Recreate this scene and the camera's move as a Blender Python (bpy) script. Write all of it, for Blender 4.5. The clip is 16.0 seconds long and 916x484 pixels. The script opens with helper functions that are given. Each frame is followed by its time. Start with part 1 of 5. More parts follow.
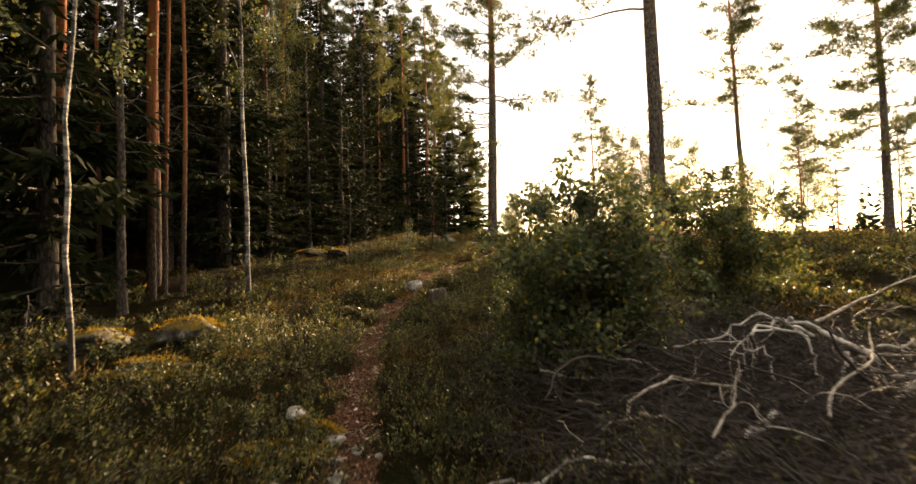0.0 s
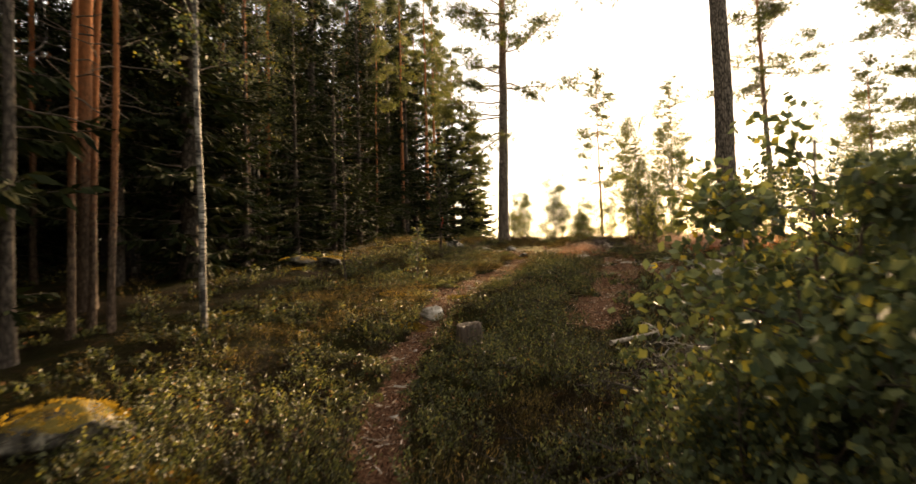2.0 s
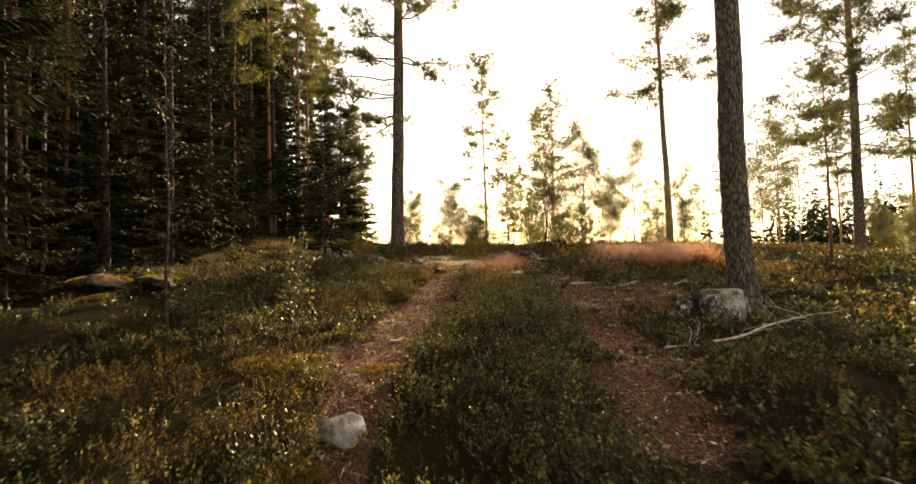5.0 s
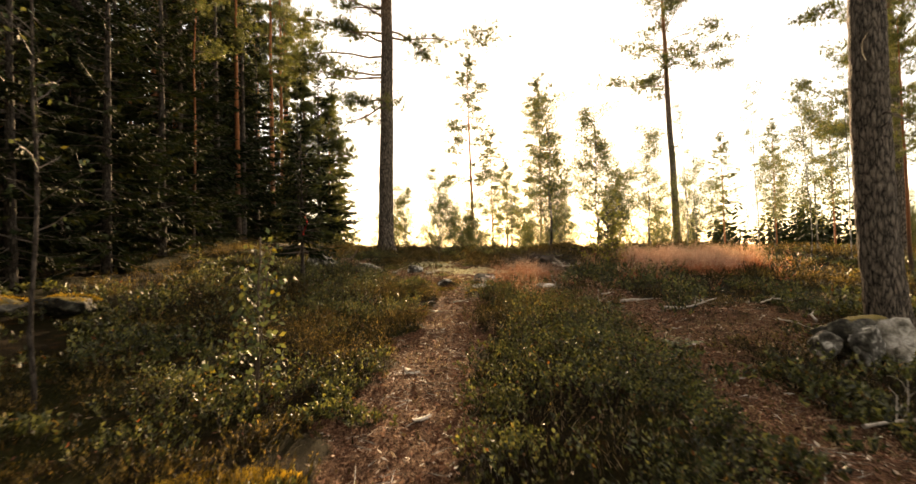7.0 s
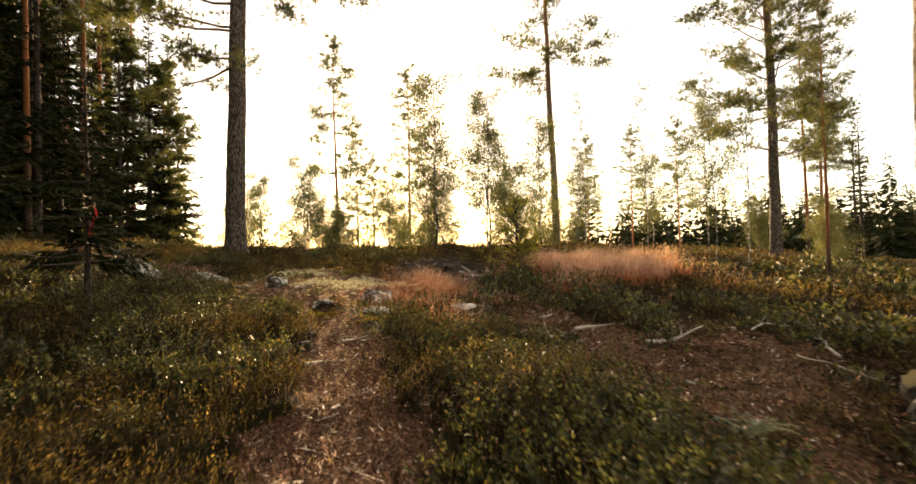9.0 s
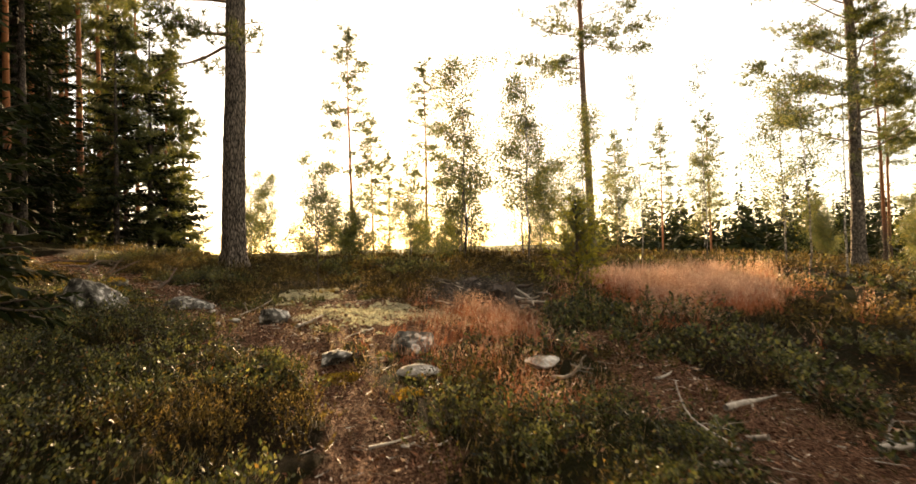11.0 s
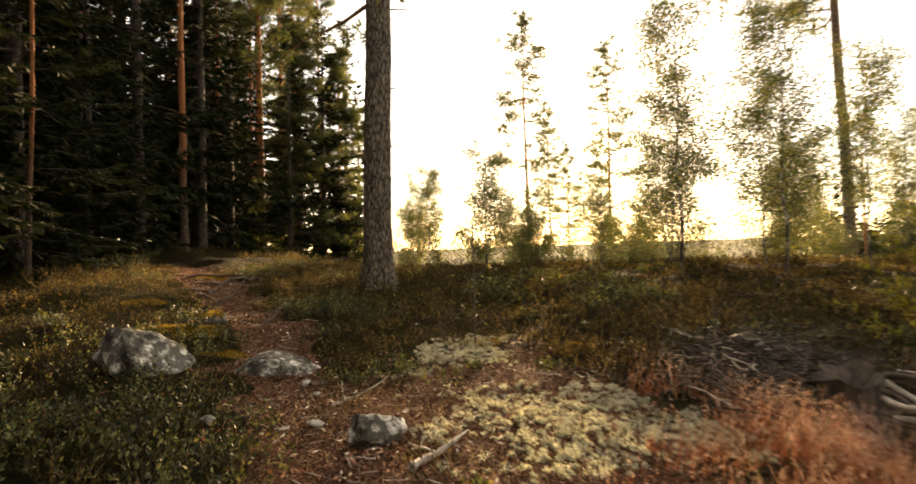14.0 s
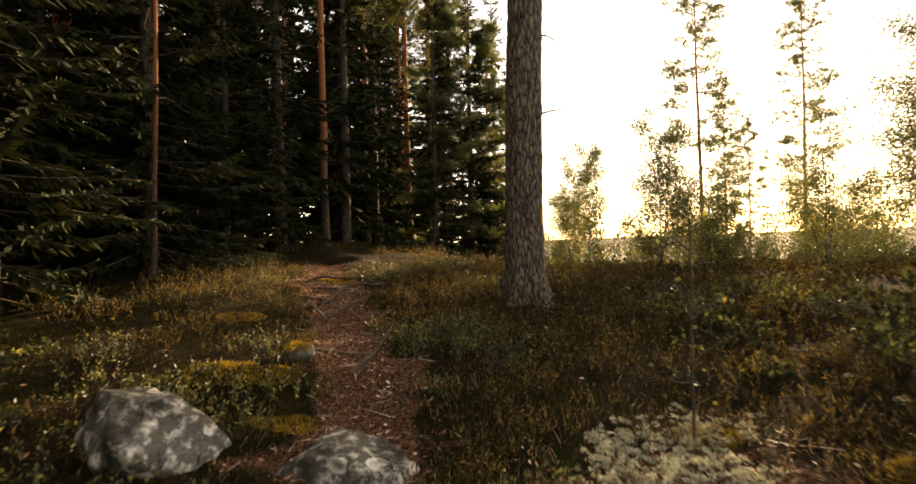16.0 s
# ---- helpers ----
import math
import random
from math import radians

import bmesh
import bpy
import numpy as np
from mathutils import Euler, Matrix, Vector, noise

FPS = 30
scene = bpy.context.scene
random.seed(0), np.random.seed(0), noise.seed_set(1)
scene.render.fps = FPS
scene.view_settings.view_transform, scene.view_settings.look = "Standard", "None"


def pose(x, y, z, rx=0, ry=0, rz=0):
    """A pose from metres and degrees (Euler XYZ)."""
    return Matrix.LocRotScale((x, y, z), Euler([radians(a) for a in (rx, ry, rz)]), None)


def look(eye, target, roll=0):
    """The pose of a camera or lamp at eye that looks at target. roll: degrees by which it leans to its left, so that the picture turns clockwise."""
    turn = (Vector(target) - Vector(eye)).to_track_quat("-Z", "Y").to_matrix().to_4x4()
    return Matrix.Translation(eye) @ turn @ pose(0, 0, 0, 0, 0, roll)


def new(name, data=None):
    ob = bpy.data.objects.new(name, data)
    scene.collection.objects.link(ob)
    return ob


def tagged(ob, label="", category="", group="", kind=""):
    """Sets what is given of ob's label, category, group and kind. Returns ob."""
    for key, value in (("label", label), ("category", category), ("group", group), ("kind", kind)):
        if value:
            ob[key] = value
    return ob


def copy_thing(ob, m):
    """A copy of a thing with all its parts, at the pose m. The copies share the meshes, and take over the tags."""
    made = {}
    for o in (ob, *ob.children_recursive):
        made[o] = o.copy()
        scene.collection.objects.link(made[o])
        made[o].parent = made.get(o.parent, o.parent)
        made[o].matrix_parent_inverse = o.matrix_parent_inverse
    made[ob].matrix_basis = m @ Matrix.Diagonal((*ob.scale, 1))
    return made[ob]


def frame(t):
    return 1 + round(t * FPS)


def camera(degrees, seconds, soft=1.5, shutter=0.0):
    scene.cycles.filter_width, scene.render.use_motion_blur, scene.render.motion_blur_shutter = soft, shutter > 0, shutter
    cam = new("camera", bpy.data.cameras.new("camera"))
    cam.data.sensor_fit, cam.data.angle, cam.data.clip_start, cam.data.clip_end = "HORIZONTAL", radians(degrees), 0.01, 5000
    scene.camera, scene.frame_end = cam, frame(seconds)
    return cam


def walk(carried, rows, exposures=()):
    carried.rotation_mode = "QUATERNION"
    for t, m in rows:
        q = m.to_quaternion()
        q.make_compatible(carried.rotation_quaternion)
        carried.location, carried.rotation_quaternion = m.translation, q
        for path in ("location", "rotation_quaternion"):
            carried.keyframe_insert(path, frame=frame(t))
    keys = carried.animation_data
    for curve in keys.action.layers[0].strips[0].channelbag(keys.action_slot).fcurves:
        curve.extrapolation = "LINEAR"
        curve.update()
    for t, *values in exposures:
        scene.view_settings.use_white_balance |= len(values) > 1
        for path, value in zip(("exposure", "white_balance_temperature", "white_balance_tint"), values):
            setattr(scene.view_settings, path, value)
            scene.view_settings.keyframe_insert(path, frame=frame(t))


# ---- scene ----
cam = camera(79.4, 16.0, 1.5, 0.5)
METRES, EYE, TILT, LEAN, TURN = 22.0, 1.25, 0.0, 0.0, 0.0
ROWS = [
    (0.0, 0.0, 0.0, 0.0, 0.06, 2.64, 1.36),
    (0.5, -0.0029, 0.0337, 0.0052, 0.95, 2.64, 1.32),
    (1.0, -0.0103, 0.0663, 0.0096, 1.77, 2.67, 1.26),
    (1.5, -0.0204, 0.1011, 0.0129, 1.58, 2.66, 1.24),
    (2.0, -0.028, 0.1361, 0.0163, -0.62, 2.58, 1.34),
    (2.5, -0.0323, 0.1737, 0.02, -5.34, 2.46, 1.4),
    (3.0, -0.0366, 0.2101, 0.0227, -8.31, 2.39, 1.39),
    (3.5, -0.0394, 0.2436, 0.0266, -10.43, 2.31, 1.4),
    (4.0, -0.0439, 0.2767, 0.0306, -11.97, 2.3, 1.35),
    (6.5, -0.0512, 0.4366, 0.0478, -15.75, 2.08, 1.43),
    (7.0, -0.0489, 0.4694, 0.049, -16.37, 2.09, 1.48),
    (7.5, -0.0453, 0.5023, 0.0514, -18.48, 1.96, 1.56),
    (8.0, -0.0389, 0.5363, 0.0548, -23.09, 1.67, 1.61),
    (8.5, -0.0332, 0.5701, 0.0557, -28.37, 1.52, 1.57),
    (9.0, -0.0245, 0.605, 0.0591, -30.71, 1.4, 1.49),
    (11.5, 0.0176, 0.7345, 0.0768, -28.0, 1.19, 1.59),
    (12.0, 0.0279, 0.7604, 0.0799, -24.65, 1.21, 1.57),
    (12.5, 0.0365, 0.7859, 0.0823, -21.19, 1.28, 1.55),
    (13.0, 0.0468, 0.8122, 0.0855, -18.59, 1.39, 1.71),
    (13.5, 0.0553, 0.8376, 0.0896, -15.39, 1.38, 1.62),
    (14.0, 0.0611, 0.8655, 0.0903, -11.14, 1.35, 1.49),
    (14.5, 0.0669, 0.8936, 0.0917, -6.0, 1.19, 1.37),
    (15.0, 0.0697, 0.9175, 0.094, -1.04, 0.92, 1.23),
    (15.5, 0.0709, 0.944, 0.0966, 2.88, 0.75, 1.29),
    (16.0, 0.0703, 0.9728, 0.0991, 4.64, 0.58, 1.34),
]
walk(cam, [(t, pose(0, 0, EYE, TILT, LEAN, TURN) @ pose(METRES * x, METRES * y, METRES * z, 90 + pitch, roll, yaw)) for t, x, y, z, yaw, pitch, roll in ROWS], exposures=[(0.0, 2.1, 8700, 16), (7.5, 2.12, 8700, 16), (11.5, 2.3, 8800, 16), (14.0, 2.3, 8800, 16), (16.0, 2.2, 8700, 16)])

# ---- daylight: low hazy sun ahead, bright pale sky ----
SUN_BEARING, SUN_HEIGHT = 23.0, 13.8
world = bpy.data.worlds.new("world")
scene.world = world
world.use_nodes = True
wn, wl = world.node_tree.nodes, world.node_tree.links
sky = wn.new("ShaderNodeTexSky")
sky.sky_type = "NISHITA"
sky.sun_disc = False
sky.sun_elevation, sky.sun_rotation = radians(SUN_HEIGHT), radians(SUN_BEARING)
sky.air_density, sky.dust_density, sky.ozone_density = 1.0, 0.5, 1.0
wn["Background"].inputs[1].default_value = 0.05
wl.new(sky.outputs[0], wn["Background"].inputs[0])
# thin bright evening haze all over the sky
haze = wn.new("ShaderNodeBackground")
haze.inputs[0].default_value, haze.inputs[1].default_value = (1.0, 0.94, 0.83, 1), 0.22
both = wn.new("ShaderNodeAddShader")
wl.new(wn["Background"].outputs[0], both.inputs[0])
wl.new(haze.outputs[0], both.inputs[1])
wl.new(both.outputs[0], wn["World Output"].inputs[0])
sun_data = bpy.data.lights.new("sun", "SUN")
sun_data.energy, sun_data.angle, sun_data.color = 4.6, radians(3.0), (1.0, 0.78, 0.52)
sun = new("sun", sun_data)
_b, _e = radians(SUN_BEARING), radians(SUN_HEIGHT)
sun_way = Vector((math.sin(_b) * math.cos(_e), math.cos(_b) * math.cos(_e), math.sin(_e)))
sun.matrix_world = look(sun_way * 60, (0, 0, 0))


# ---- materials ----
def nodes(name):
    m = bpy.data.materials.new(name)
    m.use_nodes = True
    return m, m.node_tree.nodes, m.node_tree.links, m.node_tree.nodes["Principled BSDF"]


def ramp(n, stops):
    r = n.new("ShaderNodeValToRGB")
    e = r.color_ramp.elements
    while len(e) < len(stops):
        e.new(0.5)
    for k, (at, c) in enumerate(stops):
        e[k].position = at
        e[k].color = (*c, 1)
    return r


def noise_tex(n, l, scale, detail=5, vec=None, rough=0.6):
    t = n.new("ShaderNodeTexNoise")
    t.inputs["Scale"].default_value, t.inputs["Detail"].default_value, t.inputs["Roughness"].default_value = scale, detail, rough
    if vec is not None:
        l.new(vec, t.inputs["Vector"])
    return t


def mapped(n, l, scale=(1, 1, 1), kind="Object"):
    c, m = n.new("ShaderNodeTexCoord"), n.new("ShaderNodeMapping")
    m.inputs["Scale"].default_value = scale
    l.new(c.outputs[kind], m.inputs[0])
    return m.outputs[0]


def mix(n, l, fac, a, b, kind="MIX"):
    x = n.new("ShaderNodeMix")
    x.data_type, x.blend_type = "RGBA", kind
    for sock, v in ((x.inputs[0], fac), (x.inputs[6], a), (x.inputs[7], b)):
        if isinstance(v, (int, float)):
            sock.default_value = v
        elif isinstance(v, tuple):
            sock.default_value = (*v, 1)
        else:
            l.new(v, sock)
    return x.outputs[2]


def bump(n, l, height, strength, dist, to):
    b = n.new("ShaderNodeBump")
    b.inputs["Strength"].default_value, b.inputs["Distance"].default_value = strength, dist
    l.new(height, b.inputs["Height"])
    l.new(b.outputs[0], to.inputs["Normal"])


def leaf_mat(name, stops, glow=0.4, rough=0.5, patch=0.35, shine=0.35, clump=1.6):
    """Thin foliage: each leaf its own tint, larger patches of lighter and darker growth, light through the blade."""
    m, n, l, p = nodes(name)
    g = n.new("ShaderNodeNewGeometry")
    r = ramp(n, stops)
    l.new(g.outputs["Random Per Island"], r.inputs[0])
    nz = noise_tex(n, l, clump, 4, mapped(n, l), 0.7)
    v = ramp(n, [(0.39, (1 - patch,) * 3), (0.62, (1 + patch * 0.75,) * 3)])
    l.new(nz.outputs[0], v.inputs[0])
    col = mix(n, l, 1.0, r.outputs[0], v.outputs[0], "MULTIPLY")
    l.new(col, p.inputs["Base Color"])
    p.inputs["Roughness"].default_value = rough
    p.inputs["Specular IOR Level"].default_value = shine
    t = n.new("ShaderNodeBsdfTranslucent")
    warm = mix(n, l, 1.0, col, (1.25, 1.18, 0.78), "MULTIPLY")
    l.new(warm, t.inputs[0])
    s = n.new("ShaderNodeMixShader")
    s.inputs[0].default_value = glow
    l.new(p.outputs[0], s.inputs[1])
    l.new(t.outputs[0], s.inputs[2])
    l.new(s.outputs[0], n["Material Output"].inputs[0])
    return m


def bark_mat(name, dark, light, upper=None, z0=4, z1=9, stretch=(9, 9, 1.6), depth=0.03):
    m, n, l, p = nodes(name)
    vec = mapped(n, l, stretch)
    vo = n.new("ShaderNodeTexVoronoi")
    vo.feature = "DISTANCE_TO_EDGE"
    nz = noise_tex(n, l, 0.6, 5, vec)
    add = n.new("ShaderNodeVectorMath")
    l.new(vec, add.inputs[0])
    wide = n.new("ShaderNodeVectorMath")
    wide.operation = "SCALE"
    wide.inputs["Scale"].default_value = 1.9
    l.new(nz.outputs["Color"], wide.inputs[0])
    l.new(wide.outputs[0], add.inputs[1])
    l.new(add.outputs[0], vo.inputs["Vector"])
    vo.inputs["Scale"].default_value = 1.1
    r = ramp(n, [(0.04, dark), (0.13, tuple(c * 0.45 for c in light)), (0.27, tuple(c * 0.85 for c in light)), (0.5, tuple(c * 1.2 for c in light))])
    streak = noise_tex(n, l, 1.0, 6, mapped(n, l, (stretch[0] * 2.2, stretch[1] * 2.2, stretch[2] * 0.8)), 0.75)
    depthm = n.new("ShaderNodeMath")
    depthm.operation = "MULTIPLY_ADD"
    depthm.inputs[1].default_value = 0.5
    l.new(streak.outputs[0], depthm.inputs[0])
    sub_ = n.new("ShaderNodeMath")
    sub_.operation = "MULTIPLY_ADD"
    sub_.inputs[1].default_value, sub_.inputs[2].default_value = 0.85, -0.20
    l.new(vo.outputs[0], sub_.inputs[0])
    l.new(sub_.outputs[0], depthm.inputs[2])
    l.new(depthm.outputs[0], r.inputs[0])
    fine = noise_tex(n, l, 14, 5, mapped(n, l, (3, 3, 1)))
    fr = ramp(n, [(0.3, (0.65,) * 3), (0.7, (1.2,) * 3)])
    l.new(fine.outputs[0], fr.inputs[0])
    col = mix(n, l, 1.0, r.outputs[0], fr.outputs[0], "MULTIPLY")
    if upper:
        c = n.new("ShaderNodeTexCoord")
        sx = n.new("ShaderNodeSeparateXYZ")
        l.new(c.outputs["Object"], sx.inputs[0])
        mr = n.new("ShaderNodeMapRange")
        mr.inputs[1].default_value, mr.inputs[2].default_value = z0, z1
        wob = n.new("ShaderNodeMath")
        wob.operation = "MULTIPLY_ADD"
        wob.inputs[1].default_value = 3.0
        l.new(fine.outputs[0], wob.inputs[0])
        l.new(sx.outputs[2], wob.inputs[2])
        l.new(wob.outputs[0], mr.inputs[0])
        up = mix(n, l, 1.0, upper, fr.outputs[0], "MULTIPLY")
        col = mix(n, l, mr.outputs[0], col, up)
    l.new(col, p.inputs["Base Color"])
    p.inputs["Roughness"].default_value = 0.9
    p.inputs["Specular IOR Level"].default_value = 0.2
    bump(n, l, depthm.outputs[0], 1.0, depth, p)
    return m


def birch_mat(name):
    m, n, l, p = nodes(name)
    a = noise_tex(n, l, 1.0, 4, mapped(n, l, (5, 5, 22)))
    r = ramp(n, [(0.40, (0.02, 0.018, 0.016)), (0.50, (0.20, 0.185, 0.16)), (0.74, (0.42, 0.40, 0.36))])
    l.new(a.outputs[0], r.inputs[0])
    b = noise_tex(n, l, 2.2, 4, mapped(n, l, (3, 3, 1.3)))
    rb = ramp(n, [(0.46, (0.10, 0.09, 0.08)), (0.54, (1, 1, 1))])
    l.new(b.outputs[0], rb.inputs[0])
    l.new(mix(n, l, 1.0, r.outputs[0], rb.outputs[0], "MULTIPLY"), p.inputs["Base Color"])
    p.inputs["Roughness"].default_value = 0.65
    bump(n, l, a.outputs[0], 0.4, 0.01, p)
    return m


def rock_mat(name, base, pale, moss=None):
    m, n, l, p = nodes(name)
    vec = mapped(n, l)
    big = noise_tex(n, l, 3.5, 6, vec)
    fine = noise_tex(n, l, 38, 6, vec, 0.75)
    r = ramp(n, [(0.3, tuple(c * 0.45 for c in base)), (0.5, base), (0.68, tuple(c * 1.5 for c in base))])
    l.new(fine.outputs[0], r.inputs[0])
    blot = noise_tex(n, l, 11, 6, vec, 0.7)
    br = ramp(n, [(0.50, (0, 0, 0)), (0.60, (0.55,) * 3), (0.68, (1, 1, 1))])
    l.new(blot.outputs[0], br.inputs[0])
    # rings of crust lichen
    vr = n.new("ShaderNodeTexVoronoi")
    vr.inputs["Scale"].default_value = 6.5
    wv = n.new("ShaderNodeVectorMath")
    wv.operation = "MULTIPLY_ADD"
    wv.inputs[1].default_value = (0.06, 0.06, 0.06)
    l.new(blot.outputs["Color"], wv.inputs[0])
    l.new(vec, wv.inputs[2])
    l.new(wv.outputs[0], vr.inputs["Vector"])
    ring = ramp(n, [(0.10, (0.25,) * 3), (0.24, (0.75,) * 3), (0.30, (0.9,) * 3), (0.36, (0, 0, 0))])
    l.new(vr.outputs["Distance"], ring.inputs[0])
    some = ramp(n, [(0.5, (0, 0, 0)), (0.55, (1, 1, 1))])
    l.new(vr.outputs["Color"], some.inputs[0])
    rings = mix(n, l, 1.0, ring.outputs[0], some.outputs[0], "MULTIPLY")
    col = mix(n, l, br.outputs[0], r.outputs[0], pale)
    col = mix(n, l, rings, col, tuple(c * 1.05 for c in pale))
    dr = ramp(n, [(0.38, (0.16, 0.15, 0.12)), (0.47, (0.75, 0.74, 0.7)), (0.58, (1.15, 1.15, 1.15))])
    l.new(big.outputs[0], dr.inputs[0])
    col = mix(n, l, 1.0, col, dr.outputs[0], "MULTIPLY")
    if moss:
        g = n.new("ShaderNodeNewGeometry")
        sx = n.new("ShaderNodeSeparateXYZ")
        l.new(g.outputs["Normal"], sx.inputs[0])
        ma = n.new("ShaderNodeMath")
        ma.operation = "MULTIPLY_ADD"
        ma.inputs[1].default_value = 0.8
        l.new(big.outputs[0], ma.inputs[0])
        l.new(sx.outputs[2], ma.inputs[2])
        mr = ramp(n, [(0.88, (0, 0, 0)), (1.0, (1, 1, 1))])
        mn = n.new("ShaderNodeMath")
        mn.operation = "SUBTRACT"
        mn.inputs[1].default_value = 0.28
        l.new(ma.outputs[0], mn.inputs[0])
        l.new(mn.outputs[0], mr.inputs[0])
        mc = ramp(n, [(0.3, moss), (0.7, (moss[0] * 1.9, moss[1] * 1.5, moss[2]))])
        l.new(fine.outputs[0], mc.inputs[0])
        col = mix(n, l, mr.outputs[0], col, mc.outputs[0])
    l.new(col, p.inputs["Base Color"])
    p.inputs["Roughness"].default_value = 0.85
    p.inputs["Specular IOR Level"].default_value = 0.25
    bump(n, l, fine.outputs[0], 0.6, 0.02, p)
    return m


def wood_mat(name, dark, light, scale=(20, 20, 2)):
    m, n, l, p = nodes(name)
    a = noise_tex(n, l, 1.5, 5, mapped(n, l, scale))
    g = n.new("ShaderNodeNewGeometry")
    r = ramp(n, [(0.32, dark), (0.62, light)])
    l.new(a.outputs[0], r.inputs[0])
    v = ramp(n, [(0.0, (0.55, 0.5, 0.45)), (1.0, (1.15, 1.12, 1.1))])
    l.new(g.outputs["Random Per Island"], v.inputs[0])
    l.new(mix(n, l, 1.0, r.outputs[0], v.outputs[0], "MULTIPLY"), p.inputs["Base Color"])
    p.inputs["Roughness"].default_value = 0.7
    bump(n, l, a.outputs[0], 0.5, 0.01, p)
    return m


def ground_mat():
    m, n, l, p = nodes("forest_floor")
    vec = mapped(n, l)
    big = noise_tex(n, l, 0.55, 5, vec)
    mid = noise_tex(n, l, 4.5, 6, vec, 0.7)
    fine = noise_tex(n, l, 42, 6, vec, 0.8)
    vo = n.new("ShaderNodeTexVoronoi")
    vo.inputs["Scale"].default_value = 34
    l.new(vec, vo.inputs["Vector"])
    # soil and moss colours darkened to carry the shade between shrubs
    shaded_soil = ramp(n, [(0.3, (0.005, 0.004, 0.003)), (0.5, (0.018, 0.013, 0.007)), (0.7, (0.045, 0.032, 0.014))])
    l.new(fine.outputs[0], shaded_soil.inputs[0])
    moss = ramp(n, [(0.3, (0.007, 0.009, 0.003)), (0.7, (0.032, 0.031, 0.009))])
    l.new(fine.outputs[0], moss.inputs[0])
    mm = ramp(n, [(0.42, (0, 0, 0)), (0.58, (1, 1, 1))])
    l.new(big.outputs[0], mm.inputs[0])
    wild = mix(n, l, mm.outputs[0], shaded_soil.outputs[0], moss.outputs[0])
    rust = ramp(n, [(0.55, (0, 0, 0)), (0.68, (1, 1, 1))])
    l.new(mid.outputs[0], rust.inputs[0])
    wild = mix(n, l, rust.outputs[0], wild, (0.055, 0.030, 0.011))
    # trodden needle litter with pale flecks
    litter = ramp(n, [(0.38, (0.016, 0.008, 0.005)), (0.5, (0.135, 0.064, 0.038)), (0.62, (0.40, 0.24, 0.155))])
    l.new(fine.outputs[0], litter.inputs[0])
    fleck = ramp(n, [(0.0, (0.38, 0.28, 0.21)), (0.2, (0.30, 0.2, 0.15)), (0.3, (0, 0, 0))])
    fm = ramp(n, [(0.10, (1, 1, 1)), (0.16, (0, 0, 0))])
    l.new(vo.outputs["Distance"], fm.inputs[0])
    pick = ramp(n, [(0.62, (0, 0, 0)), (0.66, (1, 1, 1))])
    l.new(vo.outputs["Color"], pick.inputs[0])
    fmask = mix(n, l, 1.0, fm.outputs[0], pick.outputs[0], "MULTIPLY")
    litter_c = mix(n, l, fmask, litter.outputs[0], (0.34, 0.25, 0.19))
    # wooded land far off
    wa = n.new("ShaderNodeAttribute")
    wa.attribute_name = "wooded"
    wood_noise = noise_tex(n, l, 0.06, 6, vec, 0.75)
    wc = ramp(n, [(0.35, (0.012, 0.018, 0.008)), (0.65, (0.045, 0.05, 0.02))])
    l.new(wood_noise.outputs[0], wc.inputs[0])
    wild = mix(n, l, wa.outputs["Fac"], wild, wc.outputs[0])
    at = n.new("ShaderNodeAttribute")
    at.attribute_name = "bare"
    ma = n.new("ShaderNodeMath")
    ma.operation = "MULTIPLY_ADD"
    ma.inputs[1].default_value, ma.inputs[2].default_value = 1.6, -0.8
    l.new(mid.outputs[0], ma.inputs[0])
    mb = n.new("ShaderNodeMath")
    l.new(ma.outputs[0], mb.inputs[0])
    l.new(at.outputs["Fac"], mb.inputs[1])
    ms = ramp(n, [(0.35, (0, 0, 0)), (0.65, (1, 1, 1))])
    l.new(mb.outputs[0], ms.inputs[0])
    l.new(mix(n, l, ms.outputs[0], wild, litter_c), p.inputs["Base Color"])
    p.inputs["Roughness"].default_value = 0.95
    p.inputs["Specular IOR Level"].default_value = 0.03
    bump(n, l, fine.outputs[0], 1.0, 0.08, p)
    return m


M_GROUND = ground_mat()
M_PINE = bark_mat("pine_bark", (0.014, 0.011, 0.009), (0.25, 0.205, 0.165), (0.32, 0.15, 0.07), 8, 15, (18, 18, 5.5), 0.05)
M_PINE_RED = bark_mat("young_pine_bark", (0.03, 0.019, 0.013), (0.13, 0.09, 0.065), (0.27, 0.10, 0.04), 3.0, 5.6, (22, 22, 6), 0.01)
M_SPRUCE = bark_mat("spruce_bark", (0.02, 0.016, 0.013), (0.11, 0.09, 0.075), None, 0, 1, (14, 14, 6), 0.012)
M_TWIG = wood_mat("dark_twig", (0.03, 0.022, 0.016), (0.10, 0.075, 0.055))
M_LIMB = wood_mat("limb_bark", (0.06, 0.038, 0.025), (0.22, 0.13, 0.075), (12, 12, 12))
M_BIRCH = birch_mat("birch_bark")
M_NEEDLE = leaf_mat("pine_needles", [(0.0, (0.045, 0.060, 0.024)), (0.6, (0.085, 0.10, 0.036)), (1.0, (0.16, 0.155, 0.05))], 0.5)
